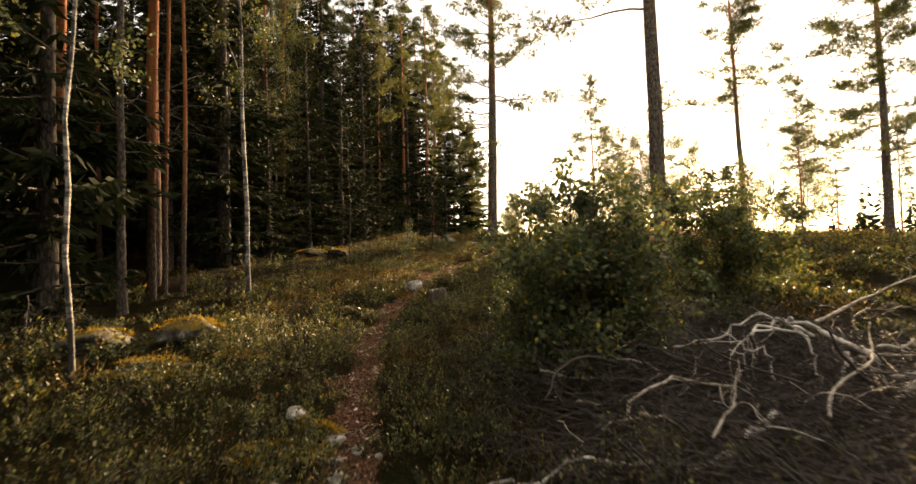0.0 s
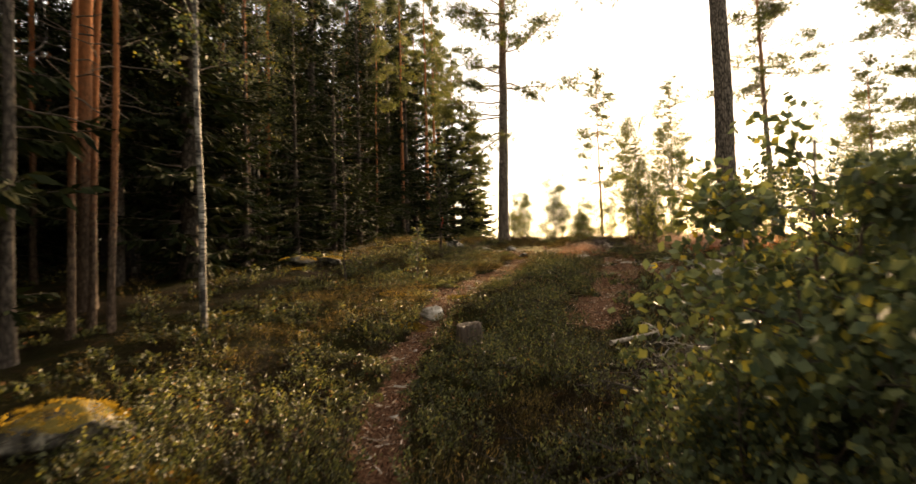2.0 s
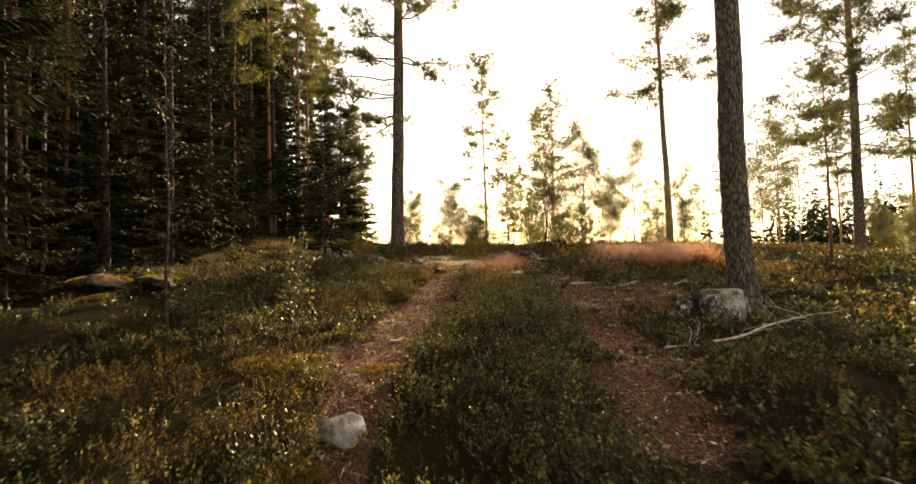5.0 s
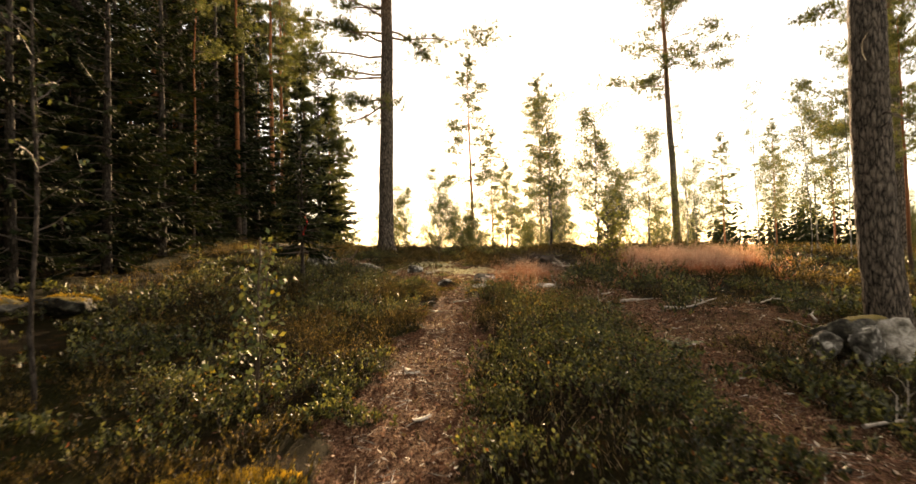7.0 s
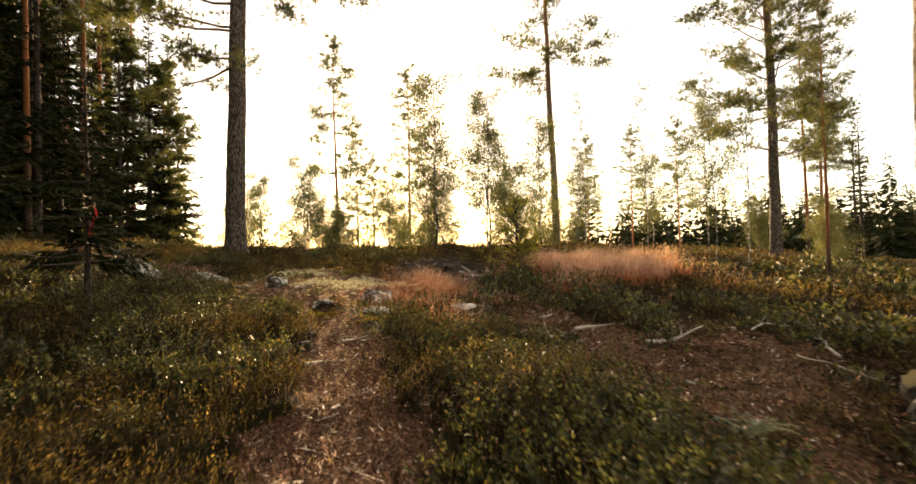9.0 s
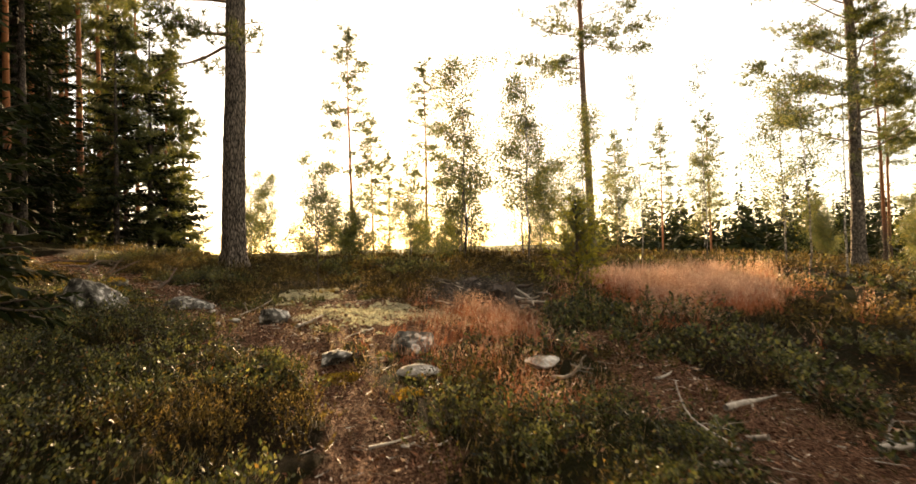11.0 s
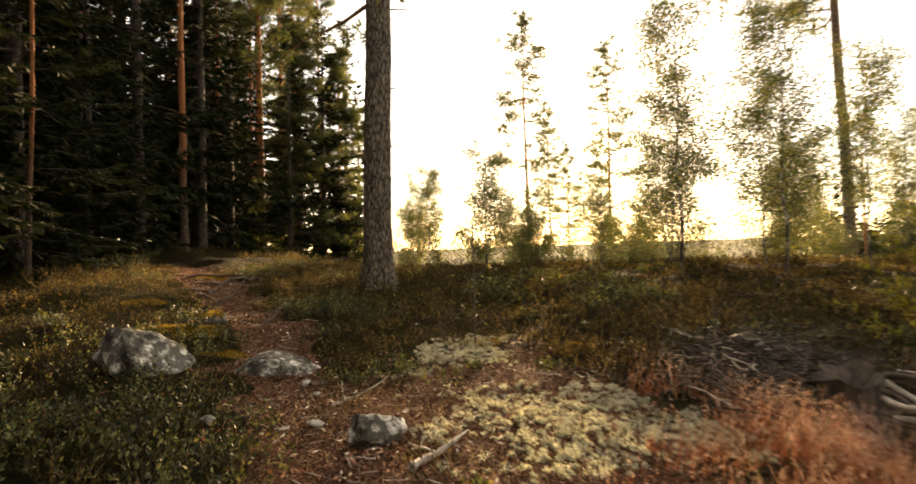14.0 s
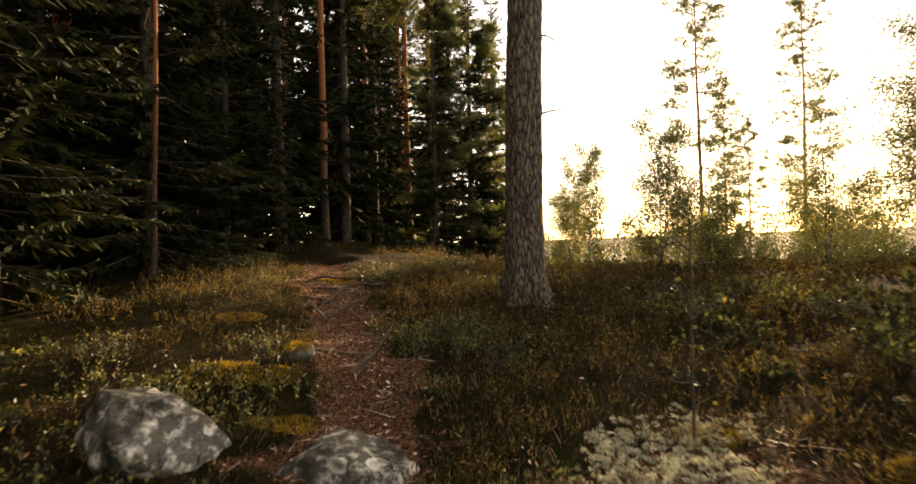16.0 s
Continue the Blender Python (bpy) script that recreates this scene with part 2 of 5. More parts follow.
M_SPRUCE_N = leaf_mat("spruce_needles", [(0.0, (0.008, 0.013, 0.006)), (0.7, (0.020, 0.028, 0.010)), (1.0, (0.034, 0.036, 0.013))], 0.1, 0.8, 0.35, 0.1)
M_LEAF = leaf_mat("birch_leaves", [(0.0, (0.055, 0.085, 0.03)), (0.6, (0.11, 0.135, 0.045)), (0.88, (0.21, 0.195, 0.06)), (1.0, (0.36, 0.26, 0.07))], 0.36)
M_LEAF_DARK = leaf_mat("coppice_leaves", [(0.0, (0.042, 0.064, 0.038)), (0.6, (0.092, 0.118, 0.060)), (0.9, (0.155, 0.165, 0.058)), (1.0, (0.36, 0.28, 0.04))], 0.32, 0.55, 0.45, 0.2)
M_BILBERRY = leaf_mat("bilberry_leaves", [(0.0, (0.014, 0.020, 0.008)), (0.4, (0.048, 0.058, 0.020)), (0.75, (0.108, 0.113, 0.038)), (0.95, (0.19, 0.18, 0.058)), (0.985, (0.23, 0.13, 0.035)), (1.0, (0.17, 0.05, 0.02))], 0.36, 0.52, 0.75, 0.38, 4.5)
M_CARPET = leaf_mat("dark_moss", [(0.0, (0.014, 0.014, 0.006)), (0.5, (0.045, 0.042, 0.014)), (0.85, (0.085, 0.075, 0.022)), (1.0, (0.12, 0.07, 0.025))], 0.25, 0.8, 0.7, 0.1, 3.0)
M_HEATHER = leaf_mat("heather_sprigs", [(0.0, (0.016, 0.013, 0.007)), (0.45, (0.052, 0.040, 0.016)), (0.8, (0.105, 0.075, 0.027)), (0.95, (0.20, 0.135, 0.052)), (1.0, (0.11, 0.11, 0.03))], 0.42, 0.7, 0.75, 0.2, 4.0)
M_GRASS = leaf_mat("grass_seed_heads", [(0.0, (0.38, 0.20, 0.175)), (0.5, (0.55, 0.365, 0.325)), (1.0, (0.72, 0.57, 0.51))], 0.5, 0.7, 0.5, 0.1, 3.0)
M_STEM = leaf_mat("red_grass_stems", [(0.0, (0.30, 0.07, 0.042)), (0.6, (0.40, 0.145, 0.085)), (1.0, (0.47, 0.28, 0.18))], 0.5, 0.7, 0.5, 0.1, 3.0)
M_STRAW = leaf_mat("sunlit_straw", [(0.0, (0.16, 0.105, 0.06)), (0.6, (0.30, 0.215, 0.13)), (1.0, (0.48, 0.38, 0.26))], 0.45, 0.7, 0.3)
M_LICHEN = leaf_mat("reindeer_lichen", [(0.0, (0.30, 0.30, 0.24)), (1.0, (0.66, 0.66, 0.56))], 0.35, 0.9, 0.4, 0.1, 9.0)
M_YOUNG_N = leaf_mat("young_spruce_needles", [(0.0, (0.12, 0.14, 0.03)), (0.6, (0.27, 0.27, 0.045)), (1.0, (0.5, 0.43, 0.07))], 0.6, 0.6)
M_MOSS = leaf_mat("yellow_moss", [(0.0, (0.13, 0.09, 0.015)), (0.6, (0.29, 0.19, 0.028)), (1.0, (0.45, 0.29, 0.05))], 0.3, 0.8, 0.6, 0.1, 5.0)
M_ROCK = rock_mat("granite", (0.085, 0.08, 0.07), (0.68, 0.66, 0.61))
M_ROCK_MOSS = rock_mat("mossy_granite", (0.055, 0.052, 0.045), (0.22, 0.21, 0.17), (0.085, 0.075, 0.02))
M_ROCK_PALE = rock_mat("pale_granite", (0.30, 0.28, 0.25), (0.55, 0.53, 0.49))
M_DEAD = wood_mat("bleached_wood", (0.10, 0.085, 0.07), (0.58, 0.53, 0.46), (7, 7, 7))
M_BIRCH_LOG = wood_mat("birch_log_bark", (0.07, 0.06, 0.055), (0.80, 0.78, 0.73), (5, 5, 5))
M_BROWNWOOD = wood_mat("brown_brushwood", (0.012, 0.009, 0.007), (0.048, 0.035, 0.027))
M_STUMP = wood_mat("weathered_stump", (0.012, 0.009, 0.007), (0.085, 0.06, 0.042), (18, 18, 3))


# ---- mesh making ----
def rng(seed):
    return np.random.RandomState(seed)


def unit(v):
    return v / np.maximum(np.linalg.norm(v, axis=-1, keepdims=True), 1e-9)


def mesh_from(name, groups, mats, smooth=False):
    """groups: (vertices n x 3, faces m x k, material index), joined into one mesh."""
    me = bpy.data.meshes.new(name)
    vs, ix, st, mi, base, at = [], [], [], [], 0, 0
    for v, f, k in groups:
        v, f = np.asarray(v, float), np.asarray(f, int)
        if not len(f):
            continue
        vs.append(v)
        ix.append((f + base).ravel())
        st.append(at + np.arange(len(f)) * f.shape[1])
        mi.append(np.full(len(f), k))
        base += len(v)
        at += f.size
    vs, ix, st, mi = np.concatenate(vs), np.concatenate(ix), np.concatenate(st), np.concatenate(mi)
    me.vertices.add(len(vs))
    me.vertices.foreach_set("co", vs.ravel().astype(np.float32))
    me.loops.add(len(ix))
    me.loops.foreach_set("vertex_index", ix.astype(np.int32))
    me.polygons.add(len(st))
    me.polygons.foreach_set("loop_start", st.astype(np.int32))
    me.polygons.foreach_set("material_index", mi.astype(np.int32))
    me.polygons.foreach_set("use_smooth", np.full(len(st), smooth))
    for m in mats:
        me.materials.append(m)
    me.update(calc_edges=True)
    return me


def part(name, groups, mats, parent=None, label="", smooth=False, kind=""):
    ob = new(name, mesh_from(name, groups, mats if isinstance(mats, list) else [mats], smooth))
    if parent is not None:
        ob.parent = parent
    return tagged(ob, label, kind=kind)


def thing(name, m, label, category, group="", kind=""):
    ob = new(name)
    ob.empty_display_size = 0.2
    ob.matrix_world = m
    return tagged(ob, label, category, group, kind)


def tube(pts, radii, sides=7, k=0, closed_tip=True):
    pts, radii = np.asarray(pts, float), np.asarray(radii, float)
    d = unit(np.gradient(pts, axis=0))
    ref = np.where(np.abs(d[:, 2:3]) > 0.9, np.array([[1.0, 0, 0]]), np.array([[0, 0, 1.0]]))
    u = unit(np.cross(d, ref))
    w = np.cross(d, u)
    a = np.arange(sides) * 2 * np.pi / sides
    v = pts[:, None] + radii[:, None, None] * (np.cos(a)[None, :, None] * u[:, None] + np.sin(a)[None, :, None] * w[:, None])
    n = len(pts)
    i, j = np.meshgrid(np.arange(n - 1), np.arange(sides), indexing="ij")
    f = np.stack([i * sides + j, i * sides + (j + 1) % sides, (i + 1) * sides + (j + 1) % sides, (i + 1) * sides + j], -1).reshape(-1, 4)
    return v.reshape(-1, 3), f, k


def blades(base, way, side, length, width, k=0, fold=0.25, lift=None):
    """Leaves: one four-cornered blade each, from its stalk to its tip, lightly folded."""
    n = len(base)
    length, width = np.broadcast_to(length, n)[:, None], np.broadcast_to(width, n)[:, None]
    up = np.cross(way, side)
    mid = base + way * length * 0.45 - up * width * fold
    tip = base + way * length
    v = np.stack([base, mid + side * width * 0.5 + up * width * fold, tip, mid - side * width * 0.5 + up * width * fold], 1)
    return v.reshape(-1, 3), np.arange(n * 4).reshape(n, 4), k


def spikes(base, way, side, length, width, k=0):
    """Needles and stems: a slim triangle each."""
    n = len(base)
    length, width = np.broadcast_to(length, n)[:, None], np.broadcast_to(width, n)[:, None]
    v = np.stack([base - side * width * 0.5, base + side * width * 0.5, base + way * length], 1)
    return v.reshape(-1, 3), np.arange(n * 3).reshape(n, 3), k


def any_way(r, n):
    return unit(r.normal(size=(n, 3)))


def across(r, way):
    return unit(np.cross(way, r.normal(size=way.shape)))


def tufts(r, at, axis, needles=10, length=0.16, width=0.016, spread=0.9):
    """Needle brushes round the ends of twigs."""
    c = np.repeat(at, needles, 0)
    a = unit(np.repeat(axis, needles, 0) + spread * r.normal(size=c.shape) * 0.8)
    return spikes(c + a * 0.01, a, across(r, a), length * r.uniform(0.7, 1.2, len(c)), width)


def value_noise(x, y, cell, seed=0):
    x, y = np.asarray(x, float) / cell, np.asarray(y, float) / cell
    i, j = np.floor(x).astype(np.int64), np.floor(y).astype(np.int64)
    u, v = x - i, y - j
    u, v = u * u * (3 - 2 * u), v * v * (3 - 2 * v)

    def h(a, b):
        s = np.sin(a * 127.1 + b * 311.7 + seed * 74.7) * 43758.5453
        return s - np.floor(s)

    return (h(i, j) * (1 - u) + h(i + 1, j) * u) * (1 - v) + (h(i, j + 1) * (1 - u) + h(i + 1, j + 1) * u) * v


# ---- the lie of the land ----
def ease(a, b, x):
    t = np.clip((x - a) / (b - a), 0, 1)
    return t * t * (3 - 2 * t)


def soft(x, k):
    return np.logaddexp(0, x / k) * k


TRAIL = [(0.3, -6), (0.1, 0), (-0.75, 3.8), (-1.1, 5.9), (-1.25, 8.2), (-1.2, 10.0), (-0.95, 11.6), (-0.6, 13.2), (0.0, 15.1), (0.9, 17.4), (1.55, 19.6), (1.5, 21.2), (1.15, 22.4), (0.75, 24.3), (0.15, 26.4), (-0.65, 28.6), (-1.7, 31.4), (-2.3, 33)]
TRAIL_WIDTH = [(-6, 0.28), (6, 0.20), (11, 0.20), (13, 0.32), (15, 0.42), (17.5, 0.44), (19.5, 0.34), (21.5, 0.26), (23, 0.36), (25, 0.40), (29, 0.48), (32, 0.6), (36, 0.35), (43, 0.3)]
SIDE_TRAIL = [(1.5, 11.2), (2.2, 12.8), (2.7, 14.4), (3.3, 16.3), (4.1, 18.2), (4.6, 20.2)]


def trail_gap(x, y, line, half):
    """How far (in half widths) a place lies from the trail's middle line."""
    best = np.full(np.shape(x), 1e9)
    for (ax, ay), (bx, by) in zip(line[:-1], line[1:]):
        dx, dy = bx - ax, by - ay
        t = np.clip(((x - ax) * dx + (y - ay) * dy) / (dx * dx + dy * dy), 0, 1)
        best = np.minimum(best, np.hypot(x - ax - t * dx, y - ay - t * dy))
    return best / half


def bareness(x, y):
    x, y = np.asarray(x, float), np.asarray(y, float)
    w = np.interp(y, [a for a, _ in TRAIL_WIDTH], [b for _, b in TRAIL_WIDTH])
    wob = 0.3 + 0.95 * value_noise(x, y, 0.45, 3) + 0.6 * value_noise(x, y, 0.16, 4)
    a = 1 - ease(0.55, 1.5, trail_gap(x, y, TRAIL, w) * wob)
    b = 0.72 * (1 - ease(0.4, 1.4, trail_gap(x, y, SIDE_TRAIL, 0.62) * (0.6 + 0.8 * value_noise(x, y, 0.7, 5))))
    c = 0.75 * (1 - ease(0.5, 1.2, np.hypot((x - 2.3) / 1.5, (y - 22.6) / 2.1) * (0.7 + 0.6 * value_noise(x, y, 0.6, 9))))
    d = 0.6 * (1 - ease(0.4, 1.3, np.hypot((x - 4.2) / 2.0, (y - 16.6) / 1.7) * (0.3 + 1.0 * value_noise(x, y, 0.8, 11) + 0.5 * value_noise(x, y, 0.25, 12))))
    return np.maximum.reduce([a, b, c, d])


def lie(x, y):
    """The land's height without its small relief."""
    x, y = np.asarray(x, float), np.asarray(y, float)
    up = 0.118 * soft(y - 4.6, 1.2)
    left = ease(3.0, -5.0, x)
    cap = 2.92 + 0.85 * left
    z = cap - 0.118 * soft((cap - up) / 0.118, 2.4)
    z = z - 0.085 * soft(y - 36 - 26 * left, 3) - 0.045 * soft(x - 17, 3)
    low = -9 + 46 * ease(500, 2200, np.hypot(x, y)) * (0.6 + 0.4 * value_noise(x, y, 700, 2))
    return low + 2.0 * np.log1p(np.exp(np.clip((z - low) / 2.0, -40, 40)))


def land(x, y):
    near = ease(60, 25, np.hypot(np.asarray(x) - 2, np.asarray(y) - 18))
    b = bareness(x, y)
    relief = 0.16 * (value_noise(x, y, 1.7, 21) - 0.5) + 0.10 * (value_noise(x, y, 0.6, 22) - 0.5) * (1 - 0.7 * b) + 0.045 * (value_noise(x, y, 0.21, 23) - 0.5)
    mound = 0.24 * (1 - ease(0.3, 1.2, np.hypot((x - 1.55 - 0.45 * (y - 15)) / 0.8, (y - 15.2) / 2.6)))
    worn = -0.15 * (1 - ease(0.4, 2.2, trail_gap(x, y, TRAIL, 1.0))) * (ease(12.8, 10.5, y) + ease(25.5, 28, y))
    hollow = -0.10 * (1 - ease(0.3, 1.3, np.hypot((x - 0.3) / 1.6, (y - 24.4) / 1.5)))
    return lie(x, y) + near * (relief - 0.05 * b) + mound + hollow + worn


def spaced(lo, hi, step, far, n):
    out = np.geomspace(1, far, n)
    inner = np.arange(lo, hi + step / 2, step)
    return np.concatenate([lo - (out - 1)[::-1][:-1] - 0.0, inner, hi + (out - 1)[1:]])


gx, gy = spaced(-8, 11, 0.11, 3500, 40), spaced(-2, 37, 0.11, 3500, 40)
GX, GY = np.meshgrid(gx, gy, indexing="ij")
ni, nj = GX.shape
ci, cj = np.meshgrid(np.arange(ni - 1), np.arange(nj - 1), indexing="ij")
gf = np.stack([ci * nj + cj, (ci + 1) * nj + cj, (ci + 1) * nj + cj + 1, ci * nj + cj + 1], -1).reshape(-1, 4)
ground = part("ground", [(np.stack([GX, GY, land(GX, GY)], -1).reshape(-1, 3), gf, 0)], M_GROUND, smooth=True)
tagged(ground, "mossy forest floor with a trodden trail of red-brown needle litter", "ground", "", "structure")
bare_at = ground.data.attributes.new("bare", "FLOAT", "POINT")
bare_at.data.foreach_set("value", bareness(GX, GY).ravel().astype(np.float32))
wooded_at = ground.data.attributes.new("wooded", "FLOAT", "POINT")
wooded_at.data.foreach_set("value", ease(70, 130, np.hypot(GX, GY)).ravel().astype(np.float32))


def spot(x, y, sink=0.0):
    return Matrix.Translation((x, y, float(land(x, y)) - sink))


# ---- trees ----
def curve_line(r, start, way, length, n, wander, lift=0.0):
    pts, d = [np.array(start, float)], np.array(way, float)
    for _ in range(n):
        d = d + wander * r.normal(size=3) + np.array([0, 0, lift])
        d = d / np.linalg.norm(d)
        pts.append(pts[-1] + d * length / n)
    return np.array(pts)


def trunk_line(r, height, n, lean=(0, 0), wobble=0.03):
    z = np.linspace(0, 1, n)
    w = np.cumsum(r.normal(size=(n, 2)) * wobble * height / n, 0)
    return np.stack([lean[0] * z * height + w[:, 0], lean[1] * z * height + w[:, 1], z * height], 1) - np.array([w[0, 0], w[0, 1], 0.12])


def on_line(pts, t):
    s = t * (len(pts) - 1)
    i = min(int(s), len(pts) - 2)
    return pts[i] + (pts[i + 1] - pts[i]) * (s - i)


def pine(seed, height, radius, crown=0.45, spread=2.6, limbs=30, lean=(0, 0), bark=None, dead=6, tuft=0.17, label="tall pine with bare trunk and open needle crown", group="pines", dense=1.0, low_limbs=(), own_limbs=False):
    r = rng(seed)
    tree = thing("pine_tree", Matrix.Identity(4), label, "tree", group)
    line = trunk_line(r, height, 16, lean, 0.02)
    z = np.linspace(0, 1, 16)
    rad = radius * (1 - 0.82 * z ** 1.1) + radius * 0.45 * np.exp(-z * height / 0.35)
    # finer rings over the root flare
    zz = np.array([0, 0.012, 0.025, 0.045])
    fine_line = np.array([on_line(line, t) for t in zz])
    fine_rad = radius * (1 - 0.82 * zz ** 1.1) + radius * 0.5 * np.exp(-zz * height / 0.3)
    sides = 14
    if own_limbs:
        # close rings over the lower trunk, for the plates of the bark
        sides = 44
        zz = np.arange(0, 5.2, 0.065) / height
        fine_line = np.array([on_line(line, t) for t in zz])
        fine_rad = radius * (1 - 0.82 * zz ** 1.1) + radius * 0.75 * np.exp(-zz * height / 0.22)
        up = z > 5.4 / height
        v, f, k = tube(np.concatenate([fine_line, line[up]]), np.concatenate([fine_rad, rad[up]]), sides)
    else:
        v, f, k = tube(np.concatenate([fine_line, line[1:]]), np.concatenate([fine_rad, rad[1:]]), sides)
    v = v.reshape(-1, sides, 3)
    lob = 1 + (0.20 if own_limbs else 0.10) * np.sin(np.arange(sides) * 2 * np.pi / sides * 5 + seed)[None, :, None] * np.exp(-np.maximum(v[:, :, 2:3], 0) / 0.35)
    mid = v.mean(1, keepdims=True)
    if own_limbs:
        plate = np.zeros(v.shape[:2])
        for a in range(len(zz)):
            for b in range(sides):
                x, y, h = v[a, b]
                e = noise.voronoi((x * 11 + 0.6 * noise.noise((x * 9, y * 9, h * 4)), y * 11, h * 4.2 + seed))[0]
                plate[a, b] = min(0.5, e[1] - e[0]) * 2
        lob = lob + (0.016 / radius * (plate - 0.5) * (np.arange(len(v)) < len(zz) - 6)[:, None])[:, :, None]
    part("trunk", [((mid + (v - mid) * lob).reshape(-1, 3), f, 0)], bark or M_PINE, tree, smooth=True)
    wood, brush_at, brush_way = [], [], []
    spec = [(crown + (1 - crown) * ((i + r.uniform()) / limbs), None) for i in range(limbs)] + list(low_limbs)
    for i, (t, az) in enumerate(spec):
        a = r.uniform(0, 2 * np.pi) if az is None else radians(az)
        c = (t - crown) / (1 - crown)
        L = spread * (0.35 + 0.65 * np.sin(np.pi * min(max(0.15 + 0.85 * (1 - c), 0), 1) * 0.5)) * r.uniform(0.6, 1.15)
        if c > 0.9:
            L *= 0.6
        p0 = on_line(line, min(t, 0.99))
        way = np.array([np.cos(a), np.sin(a), 0.15 + 0.75 * max(c, 0) - (0.25 if c < 0.2 else 0)])
        pts = curve_line(r, p0, way / np.linalg.norm(way), L, 6, 0.16, 0.07)
        stem = tube(pts, np.linspace(max(radius * 0.15, 0.018) * (1.1 - 0.6 * max(c, 0)), 0.006, 7), 5)
        if own_limbs:
            part("limb", [stem], M_LIMB, tree, smooth=True)
        else:
            wood.append(stem)
        for q in range(max(2, int(9 * dense * L / (0.6 * spread)))):
            s = r.uniform(0.22, 1.0)
            b = on_line(pts, s)
            tw = unit(pts[-1] - pts[-3] + 1.1 * L * 0.25 * r.normal(size=3) + np.array([0, 0, 0.15]))
            tl = r.uniform(0.3, 0.9) * (0.5 + spread / 5)
            tp = curve_line(r, b, tw, tl, 3, 0.2, 0.1)
            wood.append(spikes(tp[:1], unit(tp[-1:] - tp[:1]), across(r, tp[-1:] - tp[:1]), tl, 0.014))
        # needles sit in flat pads towards the limb's end, with gaps between
        for q in range(max(3, int(7 * L / spread))):
            s2 = r.uniform(0.38, 1.0)
            mid = on_line(pts, s2) + r.normal(size=3) * np.array([0.13, 0.13, 0.04]) * L * (1.2 - 0.6 * s2)
            m = max(4, int(26 * dense * r.uniform(0.5, 1.4)))
            off = r.normal(size=(m, 3)) * np.array([1.0, 1.0, 0.38]) * (0.09 + 0.045 * L)
            brush_at += list(mid + off)
            brush_way += list(unit(0.6 * unit(pts[-1] - pts[0]) + 2.2 * off + np.array([0, 0, 0.45])))
    for i in range(dead):
        t = r.uniform(max(0.12, crown - 0.3), crown)
        a = r.uniform(0, 2 * np.pi)
        pts = curve_line(r, on_line(line, t), np.array([np.cos(a), np.sin(a), r.uniform(-0.3, 0.3)]), r.uniform(0.3, 1.2), 4, 0.25, -0.03)
        wood.append(tube(pts, np.linspace(0.016, 0.004, 5), 4))
    part("branchwork", wood, M_TWIG, tree, kind="stuff")
    part("needle_crown", [tufts(r, np.array(brush_at), np.array(brush_way), 11, tuft, tuft * 0.11)], M_NEEDLE, tree, kind="stuff")
    return tree


def spruce(seed, height, spread=1.7, skirt=0.05, dense=1.0, label="dark spruce with drooping needle boughs", group="spruces", size=1.0, needles=None):
    r = rng(seed)
    tree = thing("spruce_tree", Matrix.Identity(4), label, "tree", group)
    line = trunk_line(r, height, 12, (0, 0), 0.012)
    part("trunk", [tube(line, np.linspace(height * 0.0115 + 0.01, 0.008, 12), 8)], M_SPRUCE, tree, smooth=True)
    wood, nb, nw, ns, nl = [], [], [], [], []
    gap = 0.32 * size / dense
    zs = np.arange(height * skirt, height * 0.985, gap)
    for z in zs:
        t = z / height
        L0 = spread * (1 - t) ** 0.8 * (0.55 + 0.45 * min(1, t / 0.15)) + 0.12
        for q in range(max(3, int(6 * (1 - t * 0.5)))):
            L = L0 * r.uniform(0.55, 1.2)
            a = r.uniform(0, 2 * np.pi)
            p0 = on_line(line, t)
            way = np.array([np.cos(a), np.sin(a), -0.25 + 0.75 * t ** 2 + r.normal() * 0.1])
            pts = curve_line(r, p0, way / np.linalg.norm(way), L, 4, 0.08, 0.06)
            wood.append(tube(pts, np.linspace(0.018 * (1 - t) + 0.005, 0.003, 5), 3))
            m = max(4, int(L / (0.10 * size)))
            for s in np.linspace(0.18, 1.0, m):
                b = on_line(pts, s)
                d = unit(pts[-1] - pts[0])
                side = np.cross(d, [0, 0, 1])
                for sg in (-1, 1, 0):
                    nb.append(b)
                    nw.append(d * 0.7 + sg * side * 0.8 + np.array([0, 0, (-0.25 if sg else -0.55) + r.normal() * 0.3]))
                    nl.append(size * (0.17 + 0.16 * L * (1.1 - s)) * r.uniform(0.7, 1.35))
    nb, nw, nl = np.array(nb), unit(np.array(nw)), np.array(nl)
    part("branchwork", wood, M_TWIG, tree, kind="stuff")
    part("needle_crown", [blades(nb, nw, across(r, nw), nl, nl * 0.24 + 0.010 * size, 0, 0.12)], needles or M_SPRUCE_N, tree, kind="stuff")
    return tree


